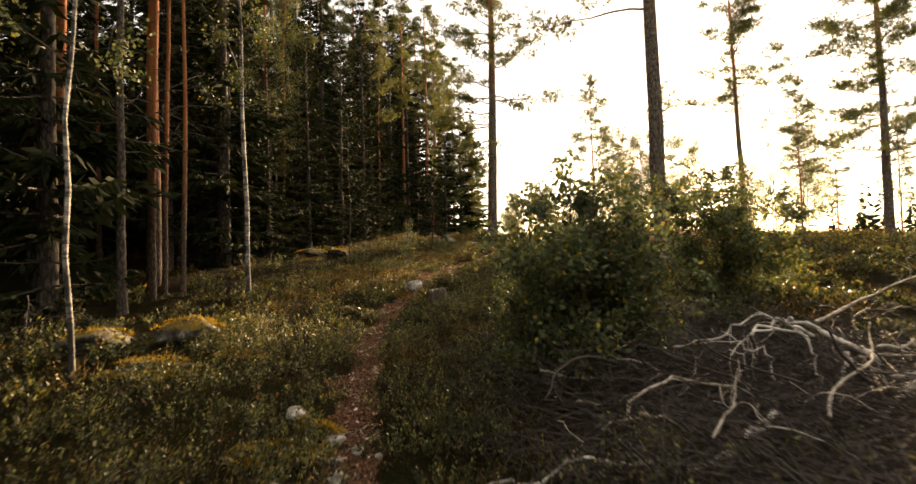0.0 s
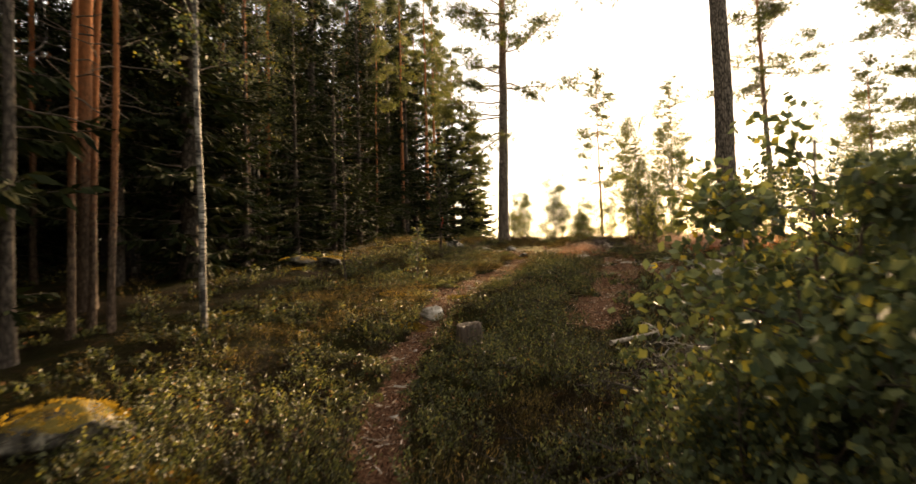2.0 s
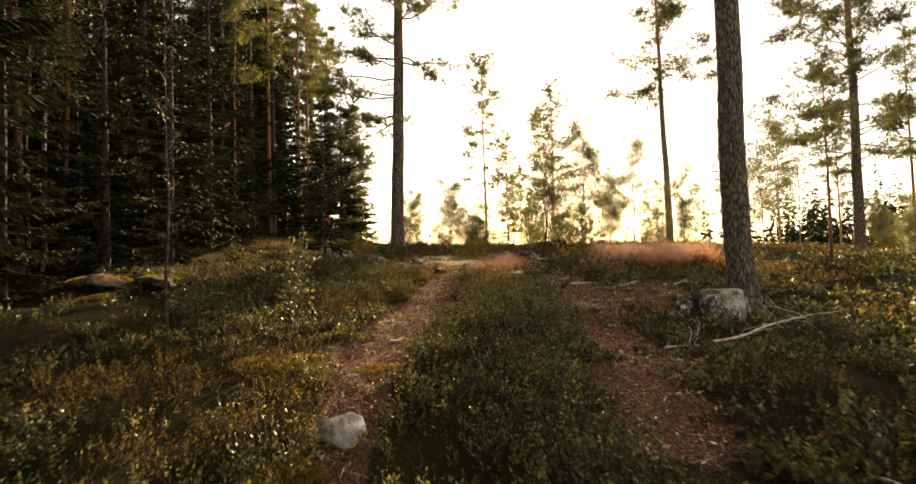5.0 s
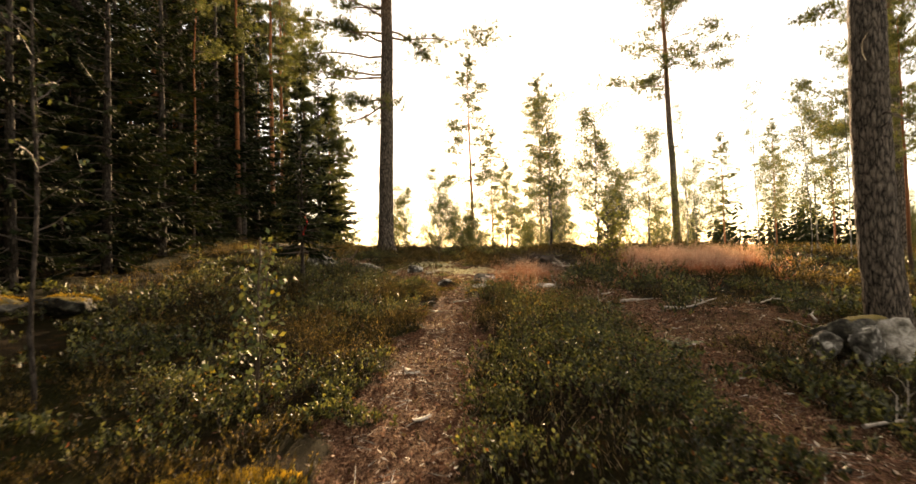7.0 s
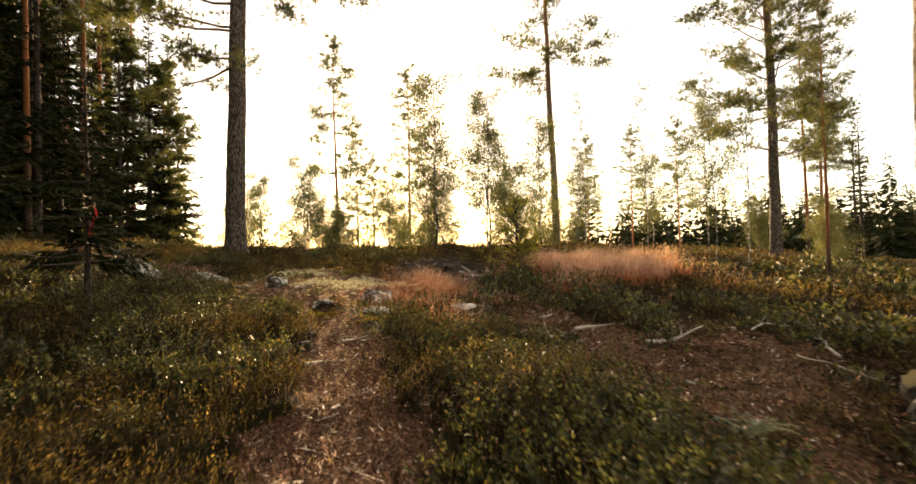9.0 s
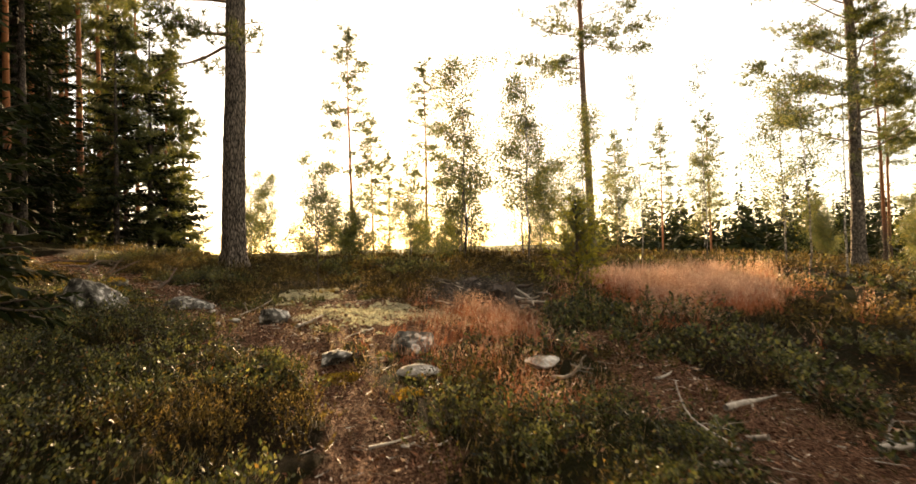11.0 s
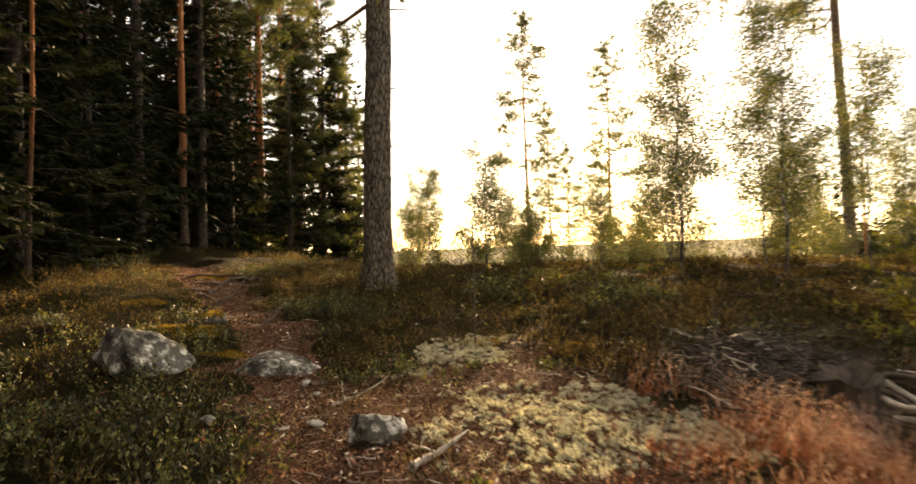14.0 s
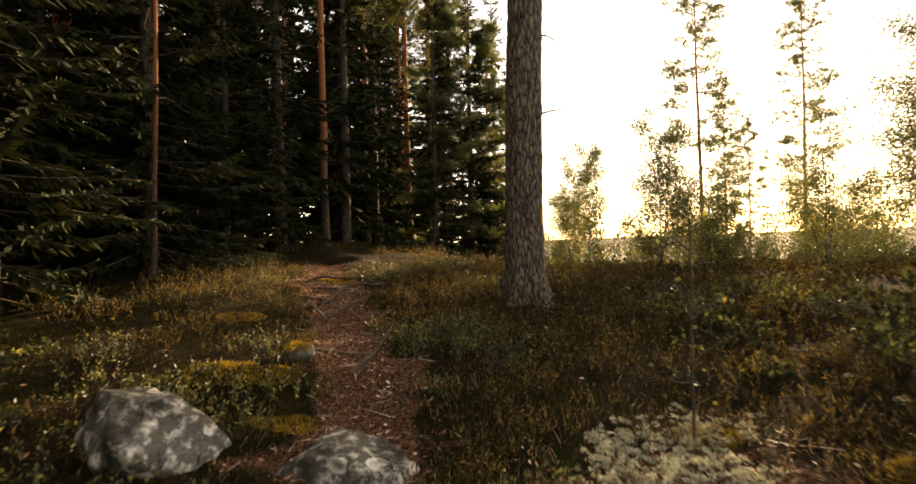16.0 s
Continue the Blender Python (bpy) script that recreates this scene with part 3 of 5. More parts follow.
def birch(seed, height, radius, crown=0.35, spread=1.2, leaves=2200, leaf=0.055, lean=(0, 0), stems=1, mat=None, label="slender birch with white bark and small leaves", group="birches", branches=34, bark=None, splay=0.10, tight=1.5):
    r = rng(seed)
    tree = thing("birch_tree", Matrix.Identity(4), label, "tree", group)
    lb, wood = [], []
    for s in range(stems):
        h = height * (1 if s == 0 else r.uniform(0.6, 0.95))
        ln = (lean[0] + (0 if s == 0 else r.normal() * splay), lean[1] + (0 if s == 0 else r.normal() * splay))
        line = trunk_line(r, h, 14, ln, 0.05)
        part("trunk", [tube(line, np.linspace(radius * (1 if s == 0 else 0.7), 0.006, 14), 8)], bark or M_BIRCH, tree, smooth=True)
        for i in range(branches // stems):
            t = crown + (0.97 - crown) * (i + r.uniform()) / (branches // stems)
            a = r.uniform(0, 2 * np.pi)
            c = (t - crown) / (1 - crown)
            L = spread * (0.35 + 0.65 * (1 - c) ** 0.7) * r.uniform(0.5, 1.15)
            pts = curve_line(r, on_line(line, t), unit(np.array([np.cos(a), np.sin(a), r.uniform(0.3, 1.0)])), L, 5, 0.15, -0.05)
            wood.append(tube(pts, np.linspace(radius * 0.22 + 0.003, 0.002, 6), 3))
            for q in range(3):
                b = on_line(pts, r.uniform(0.3, 1))
                tp = curve_line(r, b, unit(r.normal(size=3) + np.array([0, 0, -0.1]) + 0.8 * unit(pts[-1] - pts[0])), L * r.uniform(0.2, 0.5), 3, 0.15, -0.1)
                wood.append(tube(tp, [0.004, 0.003, 0.002, 0.001], 3))
                for pt in np.linspace(0.1, 1, 5):
                    lb.append(on_line(tp, pt))
            for pt in np.linspace(0.4, 1, 4):
                lb.append(on_line(pts, pt))
    lb = np.array(lb)
    at = lb[r.randint(0, len(lb), leaves)] + r.normal(size=(leaves, 3)) * leaf * tight
    way = unit(r.normal(size=(leaves, 3)) + np.array([0, 0, -0.5]))
    part("branchwork", wood, M_TWIG, tree, kind="stuff")
    part("leaf_crown", [blades(at, way, across(r, way), leaf * r.uniform(0.7, 1.3, leaves), leaf * 0.75)], mat or M_LEAF, tree, kind="stuff")
    return tree


def put(ob, x, y, turn=0.0, size=1.0, sink=0.05):
    ob.matrix_world = Matrix.Translation((x, y, float(land(x, y)) - sink)) @ Matrix.Rotation(radians(turn), 4, "Z") @ Matrix.Scale(size, 4)
    return ob


def again(ob, x, y, turn=0.0, size=1.0, sink=0.05):
    c = copy_thing(ob, Matrix.Identity(4))
    return put(c, x, y, turn, size, sink)

# big pines that stand apart on the open heath
put(pine(1, 21, 0.255, 0.40, 3.2, 44, (0.004, 0), None, 8, 0.19, "mature pine with grey-brown plated bark and reaching lower limbs", "mature pines", 1.0, [(0.243, 172), (0.25, 205), (0.285, 185), (0.29, 150), (0.32, 165), (0.34, 190), (0.355, 175), (0.36, 20), (0.35, 335), (0.38, 210)], True), 1.84, 28.62)
put(pine(2, 22, 0.225, 0.42, 3.0, 36, (-0.008, 0), None, 4, 0.19, "mature pine with straight grey trunk beside a pale boulder", "mature pines", 1.0, [(0.335, 185), (0.37, 170), (0.40, 200), (0.43, 170)], True), 5.72, 15.22)
put(pine(3, 18.5, 0.20, 0.47, 3.4, 44, (-0.03, 0), None, 16, 0.19, "slim mature pine with bare dead lower limbs", "mature pines", 1.0, (), True), 18.43, 35.2)
put(pine(4, 17, 0.2, 0.22, 3.0, 64, (0.0, 0), None, 5, 0.19, "dark pine branched low along its trunk", "mature pines", 1.0, (), True), 19.1, 24.3)
# slender pines farther out in the clearing
far_pine = put(pine(5, 17.5, 0.13, 0.42, 2.5, 60, (0, 0), M_PINE_RED, 8, 0.2, "slender pine standing alone in the clearing", "clearing pines", 0.42), 15.0, 59.9, 0, 1.2)
again(far_pine, 23.3, 77, 80, 1.15)
again(far_pine, 25.15, 66.4, 200, 1.3)
again(far_pine, 22.5, 70, 140, 0.8)
again(far_pine, 33.4, 48.3, 250, 0.65)
again(far_pine, 39.5, 48.9, 90, 0.75)
again(far_pine, 48.3, 50.6, 20, 0.9)
again(far_pine, 30.0, 28.0, 60, 0.6)
again(far_pine, 23.5, 25.5, 310, 0.55)
# small slim pines and white birches beside the drift of red grass
again(far_pine, 12.1, 19.3, 40, 0.34)
# birches of the clearing
round_birch = put(birch(11, 5.4, 0.03, 0.10, 2.0, 26000, 0.058, (0, 0), 3, None, "young birch with a rounded yellow-green crown", "clearing birches", 84, None, 0.14, 2.6), 5.5, 35.6, 0, 0.74)
open_birch = put(birch(12, 5.6, 0.03, 0.25, 1.6, 13000, 0.046, (0, 0), 1, None, "young birch with an airy leaf crown", "clearing birches", 54, None, 0.1, 2.7), 9.43, 28.1)
bushy_birch = put(birch(13, 5.6, 0.03, 0.12, 1.9, 18000, 0.048, (0, 0), 4, None, "young birch clump with several stems", "clearing birches", 84, None, 0.1, 2.6), 9.15, 31.35, 0, 0.88)
for ob, x, y, a, s in ((bushy_birch, 8.3, 33.5, 70, 0.7), (open_birch, 10.8, 30.2, 150, 0.85), (round_birch, 12.5, 31.5, 20, 0.7), (open_birch, 3.5, 33.9, 200, 0.55), (bushy_birch, 17.0, 32.0, 210, 0.85), (open_birch, 19.5, 30.0, 60, 0.8), (open_birch, 15.4, 24.4, 100, 0.95), (round_birch, 7.6, 37, 110, 0.6), (bushy_birch, 21, 40, 110, 1.0), (open_birch, 26, 44, 10, 0.9), (round_birch, 14, 45, 250, 0.8), (bushy_birch, 11, 52, 250, 0.9), (round_birch, 3.9, 40, 90, 0.75), (open_birch, 12.2, 28.8, 200, 0.9), (bushy_birch, 10.6, 33.2, 330, 0.75), (open_birch, 8.6, 30.2, 20, 1.15), (round_birch, 18, 48, 120, 0.9), (round_birch, 26, 29, 200, 0.55), (round_birch, 20.5, 23.2, 160, 0.5)):
    again(ob, x, y, a, s)

# the dark wood beside the trail
put(pine(21, 13, 0.055, 0.55, 1.5, 20, (0.0, 0), M_PINE_RED, 10, 0.17, "thin pine with orange upper bark at the wood's edge", "edge pines"), -6.07, 10.97)
thin_pine = put(pine(22, 13.5, 0.055, 0.55, 1.6, 20, (0.012, 0), M_PINE_RED, 10, 0.17, "thin pine with orange upper bark at the wood's edge", "edge pines", 0.55), -6.16, 11.55)
again(thin_pine, -5.34, 10.7, 120, 0.9)
again(thin_pine, -6.95, 20.46, 200, 1.5)
put(birch(23, 12, 0.055, 0.3, 1.3, 3200, 0.06, (-0.012, 0.0), 1, M_LEAF_DARK, "thin white-barked birch at the wood's edge", "edge birches", 30), -4.13, 10.87)
edge_birch = put(birch(24, 9, 0.030, 0.35, 1.1, 2400, 0.055, (0.005, 0.0), 1, M_LEAF_DARK, "thin white-barked birch with a sparse crown", "edge birches", 28), -3.86, 5.54)
put(pine(25, 14, 0.075, 0.5, 1.6, 20, (0, 0), M_SPRUCE, 14, 0.17, "dark grey-barked conifer at the wood's edge", "edge pines", 0.5), -5.79, 9.52)
for x, y, a, s in ((12.8, 22.4, 60, 0.62), (14.2, 22.3, 160, 0.7), (11.6, 26.0, 100, 0.6), (15.6, 27.0, 10, 0.75), (-7.3, 21.6, 30, 1.1), (-7.9, 21.0, 200, 1.2), (-6.9, 23.0, 110, 1.0)):
    again(edge_birch, x, y, a, s)
leafy_birch = put(birch(26, 12.5, 0.06, 0.28, 1.9, 7000, 0.06, (0.01, 0.0), 1, M_LEAF_DARK, "tall leafy birch at the wood's edge", "edge birches", 46, None, 0.1, 2.4), -7.4, 22.4)
for x, y, a, s in ((-8.6, 17.0, 160, 1.0), (-9.2, 10.6, 20, 0.95), (-8.4, 25.0, 200, 1.1)):
    again(leafy_birch, x, y, a, s)
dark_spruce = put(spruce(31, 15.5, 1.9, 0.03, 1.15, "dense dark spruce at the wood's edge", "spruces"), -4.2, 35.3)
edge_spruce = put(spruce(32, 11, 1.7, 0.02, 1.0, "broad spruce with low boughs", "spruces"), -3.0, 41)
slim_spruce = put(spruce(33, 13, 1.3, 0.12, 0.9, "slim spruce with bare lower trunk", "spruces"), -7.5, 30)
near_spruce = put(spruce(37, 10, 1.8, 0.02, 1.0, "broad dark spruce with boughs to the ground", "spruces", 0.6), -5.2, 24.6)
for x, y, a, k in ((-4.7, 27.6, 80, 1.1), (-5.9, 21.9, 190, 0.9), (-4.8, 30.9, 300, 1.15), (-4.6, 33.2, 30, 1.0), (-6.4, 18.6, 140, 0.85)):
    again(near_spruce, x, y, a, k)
bushy_pine = put(pine(38, 10, 0.10, 0.06, 1.9, 74, (0, 0), M_PINE_RED, 4, 0.19, "bushy pine branched to the ground at the wood's edge", "edge pines", 0.8), 0.9, 44.8)
put(spruce(34, 3.0, 0.6, 0.26, 1.9, "small spruce with dead lower twigs", "spruces", 0.6), -0.95, 20.9)
wood_pine = put(pine(35, 16, 0.12, 0.5, 1.7, 22, (0, 0), M_PINE_RED, 12, 0.2, "pine inside the dark wood", "wood pines", 0.6), -3.5, 36.9)
again(slim_spruce, 27, 25, 40, 0.55)
again(slim_spruce, 31, 27, 140, 0.6)
again(edge_spruce, 34, 30, 20, 0.5)
again(thin_pine, -4.3, 30.2, 70, 0.9)
again(edge_spruce, 1.3, 46.0, 70, 1.15)
again(dark_spruce, 0.3, 43.8, 170, 0.8)
again(edge_spruce, 1.9, 49.5, 250, 1.0)
again(edge_spruce, -0.9, 41.5, 20, 0.9)
for x, y, a, k in ((-3.5, 38.9, 240, 1.1), (-5.6, 39.5, 80, 1.1), (-6.2, 35.6, 200, 1.0), (-7.4, 33.4, 10, 1.05)):
    again(slim_spruce, x, y, a, k)
again(wood_pine, -9.46, 43.5, 10, 1.0)
again(bushy_pine, -0.6, 42.4, 140, 0.95)
low_birch = put(birch(14, 2.2, 0.02, 0.05, 0.8, 1500, 0.075, (0, 0), 4, None, "low birch bush on the far side of the ridge", "clearing birches", 32, None, 0.2, 1.6), 4.2, 37)
for i in range(24):
    rq = rng(710 + i)
    again(low_birch, rq.uniform(7.0, 20), rq.uniform(34, 46), rq.uniform(0, 360), rq.uniform(0.45, 1.0))
rr = rng(77)
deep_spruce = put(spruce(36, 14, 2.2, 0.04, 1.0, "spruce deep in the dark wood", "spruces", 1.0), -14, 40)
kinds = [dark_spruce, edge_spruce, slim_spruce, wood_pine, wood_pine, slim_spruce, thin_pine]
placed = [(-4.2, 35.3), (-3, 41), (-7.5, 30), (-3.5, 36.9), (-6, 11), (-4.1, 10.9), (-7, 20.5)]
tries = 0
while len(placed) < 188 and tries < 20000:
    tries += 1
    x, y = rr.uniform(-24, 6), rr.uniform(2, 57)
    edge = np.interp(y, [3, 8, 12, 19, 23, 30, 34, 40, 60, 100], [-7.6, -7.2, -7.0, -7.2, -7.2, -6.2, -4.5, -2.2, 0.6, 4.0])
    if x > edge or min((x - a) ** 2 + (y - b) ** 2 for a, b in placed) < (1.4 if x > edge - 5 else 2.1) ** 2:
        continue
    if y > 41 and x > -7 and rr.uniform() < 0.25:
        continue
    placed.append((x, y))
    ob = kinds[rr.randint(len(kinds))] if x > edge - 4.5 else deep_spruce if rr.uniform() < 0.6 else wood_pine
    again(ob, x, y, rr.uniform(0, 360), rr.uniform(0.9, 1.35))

# unseen trees added at the back of the walk to hold off sky light
rr = rng(78)
unseen_trees = []
while len(unseen_trees) < 60:
    x, y = rr.uniform(-26, 30), rr.uniform(-32, 5)
    if (y > -9 and x < 16) or (abs(x) < 2.5 and y > -12) or any((x - a) ** 2 + (y - b) ** 2 < 6 for a, b in unseen_trees):
        continue
    unseen_trees.append((x, y))
    again(deep_spruce if rr.uniform() < 0.7 else wood_pine, x, y, rr.uniform(0, 360), rr.uniform(0.9, 1.3))

# ---- coppice and saplings ----
coppice = put(birch(41, 2.15, 0.018, 0.03, 1.05, 13500, 0.06, (0, 0), 9, M_LEAF_DARK, "leafy birch coppice with a few yellowing leaves", "coppice", 126, M_TWIG, 0.30, 1.0), 1.2, 5.7)
again(coppice, 0.74, 5.65, 130, 0.55)
again(coppice, 1.85, 6.05, 250, 0.66)
put(birch(42, 2.45, 0.02, 0.03, 1.15, 19000, 0.058, (0, 0), 9, M_LEAF_DARK, "dark leafy birch coppice in the clearing", "coppice", 126, M_TWIG, 0.27, 0.9), 4.6, 9.6)
put(birch(43, 1.55, 0.012, 0.12, 0.40, 420, 0.055, (0.02, 0), 3, M_LEAF_DARK, "small birch sapling with sparse leaves", "coppice", 24, M_TWIG, 0.1, 0.8), -1.4, 15.05)


def young_conifer(seed, height, spread, label):
    """A bushy little conifer: many rising sprays, yellow-green at their ends."""
    r = rng(seed)
    tree = thing("young_spruce", Matrix.Identity(4), label, "tree", "spruces")
    part("trunk", [tube(trunk_line(r, height, 8, (0.02, 0), 0.03), np.linspace(0.035, 0.006, 8), 7)], M_SPRUCE, tree, smooth=True)
    wood, dark, fresh = [], [], []
    for i in range(95):
        t = (i + r.uniform()) / 95
        a = r.uniform(0, 6.283)
        L = spread * (0.75 + 0.25 * np.sin(a * 3 + 5 * t)) * (1 - t) ** 0.6 * r.uniform(0.5, 1.3) + 0.10
        q = curve_line(r, (0.02 * t * height, 0, t * height * 0.95), unit(np.array([np.cos(a), np.sin(a), 0.2 + 0.5 * t])), L, 6, 0.14, 0.06)
        wood.append(tube(q, np.linspace(0.012, 0.002, 7), 3))
        for k in range(max(5, int(L * 26))):
            s = r.uniform(0.15, 1.0)
            d = unit(unit(q[-1] - q[0]) + 0.75 * r.normal(size=3) + np.array([0, 0, 0.15]))
            w = curve_line(r, on_line(q, s), d, r.uniform(0.05, 0.14), 2, 0.1)
            m = 26
            at = w[0] + (w[-1] - w[0]) * r.uniform(0, 1, (m, 1))
            way = unit(d + 0.8 * r.normal(size=(m, 3)))
            (fresh if s > 0.4 and r.uniform() < 0.85 else dark).append(spikes(at, way, across(r, way), r.uniform(0.025, 0.05, m), 0.010))
    part("branchwork", wood, M_TWIG, tree, kind="stuff")
    part("inner_needles", dark, M_LEAF, tree, kind="stuff")
    part("fresh_needles", fresh, M_YOUNG_N, tree, "yellow-green young needles", kind="stuff")
    return tree


put(young_conifer(44, 1.65, 0.85, "bushy young spruce glowing yellow-green in the sun"), 6.75, 23.1)

put(birch(45, 4.6, 0.022, 0.3, 0.6, 120, 0.05, (0.03, 0.0), 1, M_LEAF_DARK, "thin grey sapling with bare lower twigs", "saplings", 26, M_SPRUCE), -3.0, 15.3)
put(birch(46, 1.45, 0.011, 0.25, 0.35, 70, 0.035, (0.0, 0.0), 1, M_LEAF_DARK, "thin dark sapling with few leaves on the heath", "saplings", 14, M_TWIG), 2.6, 24.65)

# ---- boulders and stones ----
def boulder(seed, x, y, size, turn, mat, label, group="boulders", sink=0.3, name="boulder", rough=0.22, top=None, tip=0.0):
    bm = bmesh.new()
    bmesh.ops.create_icosphere(bm, subdivisions=4, radius=1.0)
    r = rng(seed)
    off = Vector(r.uniform(-50, 50, 3))
    cuts = [(Vector(any_way(r, 1)[0]), r.uniform(0.5, 0.82)) for _ in range(12)]
    for v in bm.verts:
        d = v.co.normalized()
        p = d * (1 + rough * noise.noise(d * 1.3 + off))
        for nrm, c in cuts:
            e = p.dot(nrm) - c
            if e > 0:
                p -= nrm * e * 0.93
        p += d * 0.07 * noise.noise(d * 4 + off) + d * 0.02 * noise.noise(d * 13 + off)
        v.co = Vector((p.x * size[0], p.y * size[1], p.z * size[2]))
    for f in bm.faces:
        f.smooth = True
    me = bpy.data.meshes.new(name)
    bm.to_mesh(me)
    bm.free()
    me.materials.append(mat)
    ob = new(name, me)
    ob.matrix_world = Matrix.Translation((x, y, top - size[2] * 0.85 if top else float(land(x, y)) + size[2] * (1 - 2 * sink))) @ Matrix.Rotation(radians(tip), 4, "Y") @ Matrix.Rotation(radians(turn), 4, "Z")
    return tagged(ob, label, "rock", group)


boulder(1, -0.47, 24.4, (0.49, 0.35, 0.35), 8, M_ROCK, "grey granite boulder with pale lichen beside the trail", top=2.70, tip=24)
boulder(2, 0.57, 24.45, (0.50, 0.34, 0.36), -10, M_ROCK, "low rounded granite boulder at the trail's edge", top=2.38)
boulder(3, 1.5, 22.5, (0.19, 0.17, 0.14), 30, M_ROCK, "small grey stone among litter")
boulder(4, 2.57, 20.85, (0.33, 0.23, 0.19), 10, M_ROCK, "grey stone half sunk beside red grass", sink=0.43)
boulder(5, 1.7, 20.75, (0.26, 0.18, 0.09), 50, M_ROCK, "flat grey stone sunk in heather")
boulder(6, 2.2, 20.0, (0.2, 0.13, 0.06), 0, M_ROCK_PALE, "flat pale stone in the heather")
boulder(17, 3.35, 19.75, (0.24, 0.15, 0.05), 20, M_ROCK_PALE, "flat pale stone between red grass tufts")
boulder(7, -0.25, 26.1, (0.17, 0.13, 0.1), 15, M_ROCK_MOSS, "small mossy stone beside the trail")
boulder(8, -3.45, 7.05, (0.52, 0.40, 0.24), 10, M_ROCK_MOSS, "moss-covered boulder under a birch", "mossy boulders")
boulder(9, -4.5, 6.9, (0.5, 0.4, 0.2), 70, M_ROCK_MOSS, "low moss-covered boulder beside a birch", "mossy boulders")
boulder(10, -3.3, 5.9, (0.5, 0.3, 0.1), 30, M_ROCK_MOSS, "flat mossy rock under a birch", "mossy boulders")
boulder(11, 4.85, 15.05, (0.55, 0.42, 0.40), 0, M_ROCK_MOSS, "dark mossy boulder at the foot of a pine", "pine boulders", 0.33)
for k, (x, y, size, turn, tip) in enumerate(((4.95, 14.6, (0.30, 0.19, 0.28), -35, 14), (4.58, 14.68, (0.27, 0.17, 0.25), 30, -18), (4.32, 14.9, (0.2, 0.15, 0.18), 70, 10), (4.78, 14.42, (0.2, 0.14, 0.13), 10, 0), (5.25, 14.75, (0.2, 0.14, 0.2), 50, 20))):
    boulder(12 + 40 * k, x, y, size, turn, M_ROCK_PALE if k in (0, 3) else M_ROCK, "pale split block leaning on a mossy boulder", "pine boulders", 0.13, rough=0.45, tip=tip)
boulder(14, -5.2, 19.5, (0.7, 0.4, 0.2), 0, M_ROCK_MOSS, "mossy boulder at the wood's edge", "mossy boulders")
boulder(15, -4.2, 19.5, (0.5, 0.4, 0.18), 60, M_ROCK_MOSS, "low mossy boulder at the wood's edge", "mossy boulders")
boulder(16, -0.95, 11.75, (0.19, 0.14, 0.19), 20, M_ROCK_PALE, "small pale stone beside the stump", "trail stones")
for i, (x, y, s) in enumerate(((-1.38, 4.65, 0.09), (-0.98, 4.2, 0.08), (-0.78, 4.15, 0.06), (-0.82, 3.62, 0.08), (-1.12, 3.25, 0.08), (-0.9, 3.9, 0.05), (-0.6, 4.0, 0.04), (1.1, 22.9, 0.06), (0.95, 24.0, 0.05), (1.05, 23.7, 0.04), (0.4, 23.0, 0.05))):
    boulder(60 + i, x, y, (s * 1.3, s, s * 0.7), i * 47, M_ROCK_PALE, "small pale stone on the trail", "trail stones", 0.25, "stone")

# ---- stump ----
r = rng(5)
stump = thing("tree_stump", spot(-0.42, 10.3, 0.15), "weathered sawn stump among bilberry beside the trail", "stump")
a = np.linspace(0, 2 * np.pi, 40, endpoint=False)
ridge = 1 + 0.10 * np.sin(a * 3 + 1) + 0.03 * np.sin(a * 11) + 0.02 * r.normal(size=40)
flare = 0.5 + 0.5 * np.cos(a * 4 + 0.6)
rim = 0.02 * np.sin(a + 1) + 0.004 * r.normal(size=40)
lev = [(0, 0.27), (0.07, 0.22), (0.16, 0.18), (0.30, 0.165), (0.45, 0.16), (0.49, 0.148)]
sv = np.concatenate([np.stack([np.cos(a) * ridge * q * (1 + 0.35 * flare * (h < 0.1)), np.sin(a) * ridge * q * (1 + 0.35 * flare * (h < 0.1)), np.full(40, h) + rim * (h > 0.3)], 1) + 0.006 * r.normal(size=(40, 3)) for h, q in lev])
sf = np.array([[i * 40 + j, i * 40 + (j + 1) % 40, (i + 1) * 40 + (j + 1) % 40, (i + 1) * 40 + j] for i in range(5) for j in range(40)])
part("bark_side", [(sv, sf, 0)], M_STUMP, stump)
tv = np.concatenate([sv[-40:], sv[-40:] * np.array([0.5, 0.5, 1]) + np.array([0, 0, -0.012]), [[0, 0, 0.465]]])
tf = np.array([[j, (j + 1) % 40, 40 + (j + 1) % 40, 40 + j] for j in range(40)])
tf2 = np.array([[40 + j, 40 + (j + 1) % 40, 80] for j in range(40)])
part("cut_top", [(tv, tf, 0), (tv, tf2, 0)], wood_mat("pale_cut", (0.03, 0.022, 0.015), (0.16, 0.12, 0.08), (9, 9, 9)), stump, "weathered sawn top")
for i in range(4):
    b = 1.2 + i * 1.6
    q = curve_line(r, (np.cos(b) * 0.17, np.sin(b) * 0.17, 0.12), unit(np.array([np.cos(b), np.sin(b), -0.35])), r.uniform(0.22, 0.36), 5, 0.15, -0.05)
    part("root", [tube(q, np.linspace(0.05, 0.015, 6), 6)], M_STUMP, stump, smooth=True)


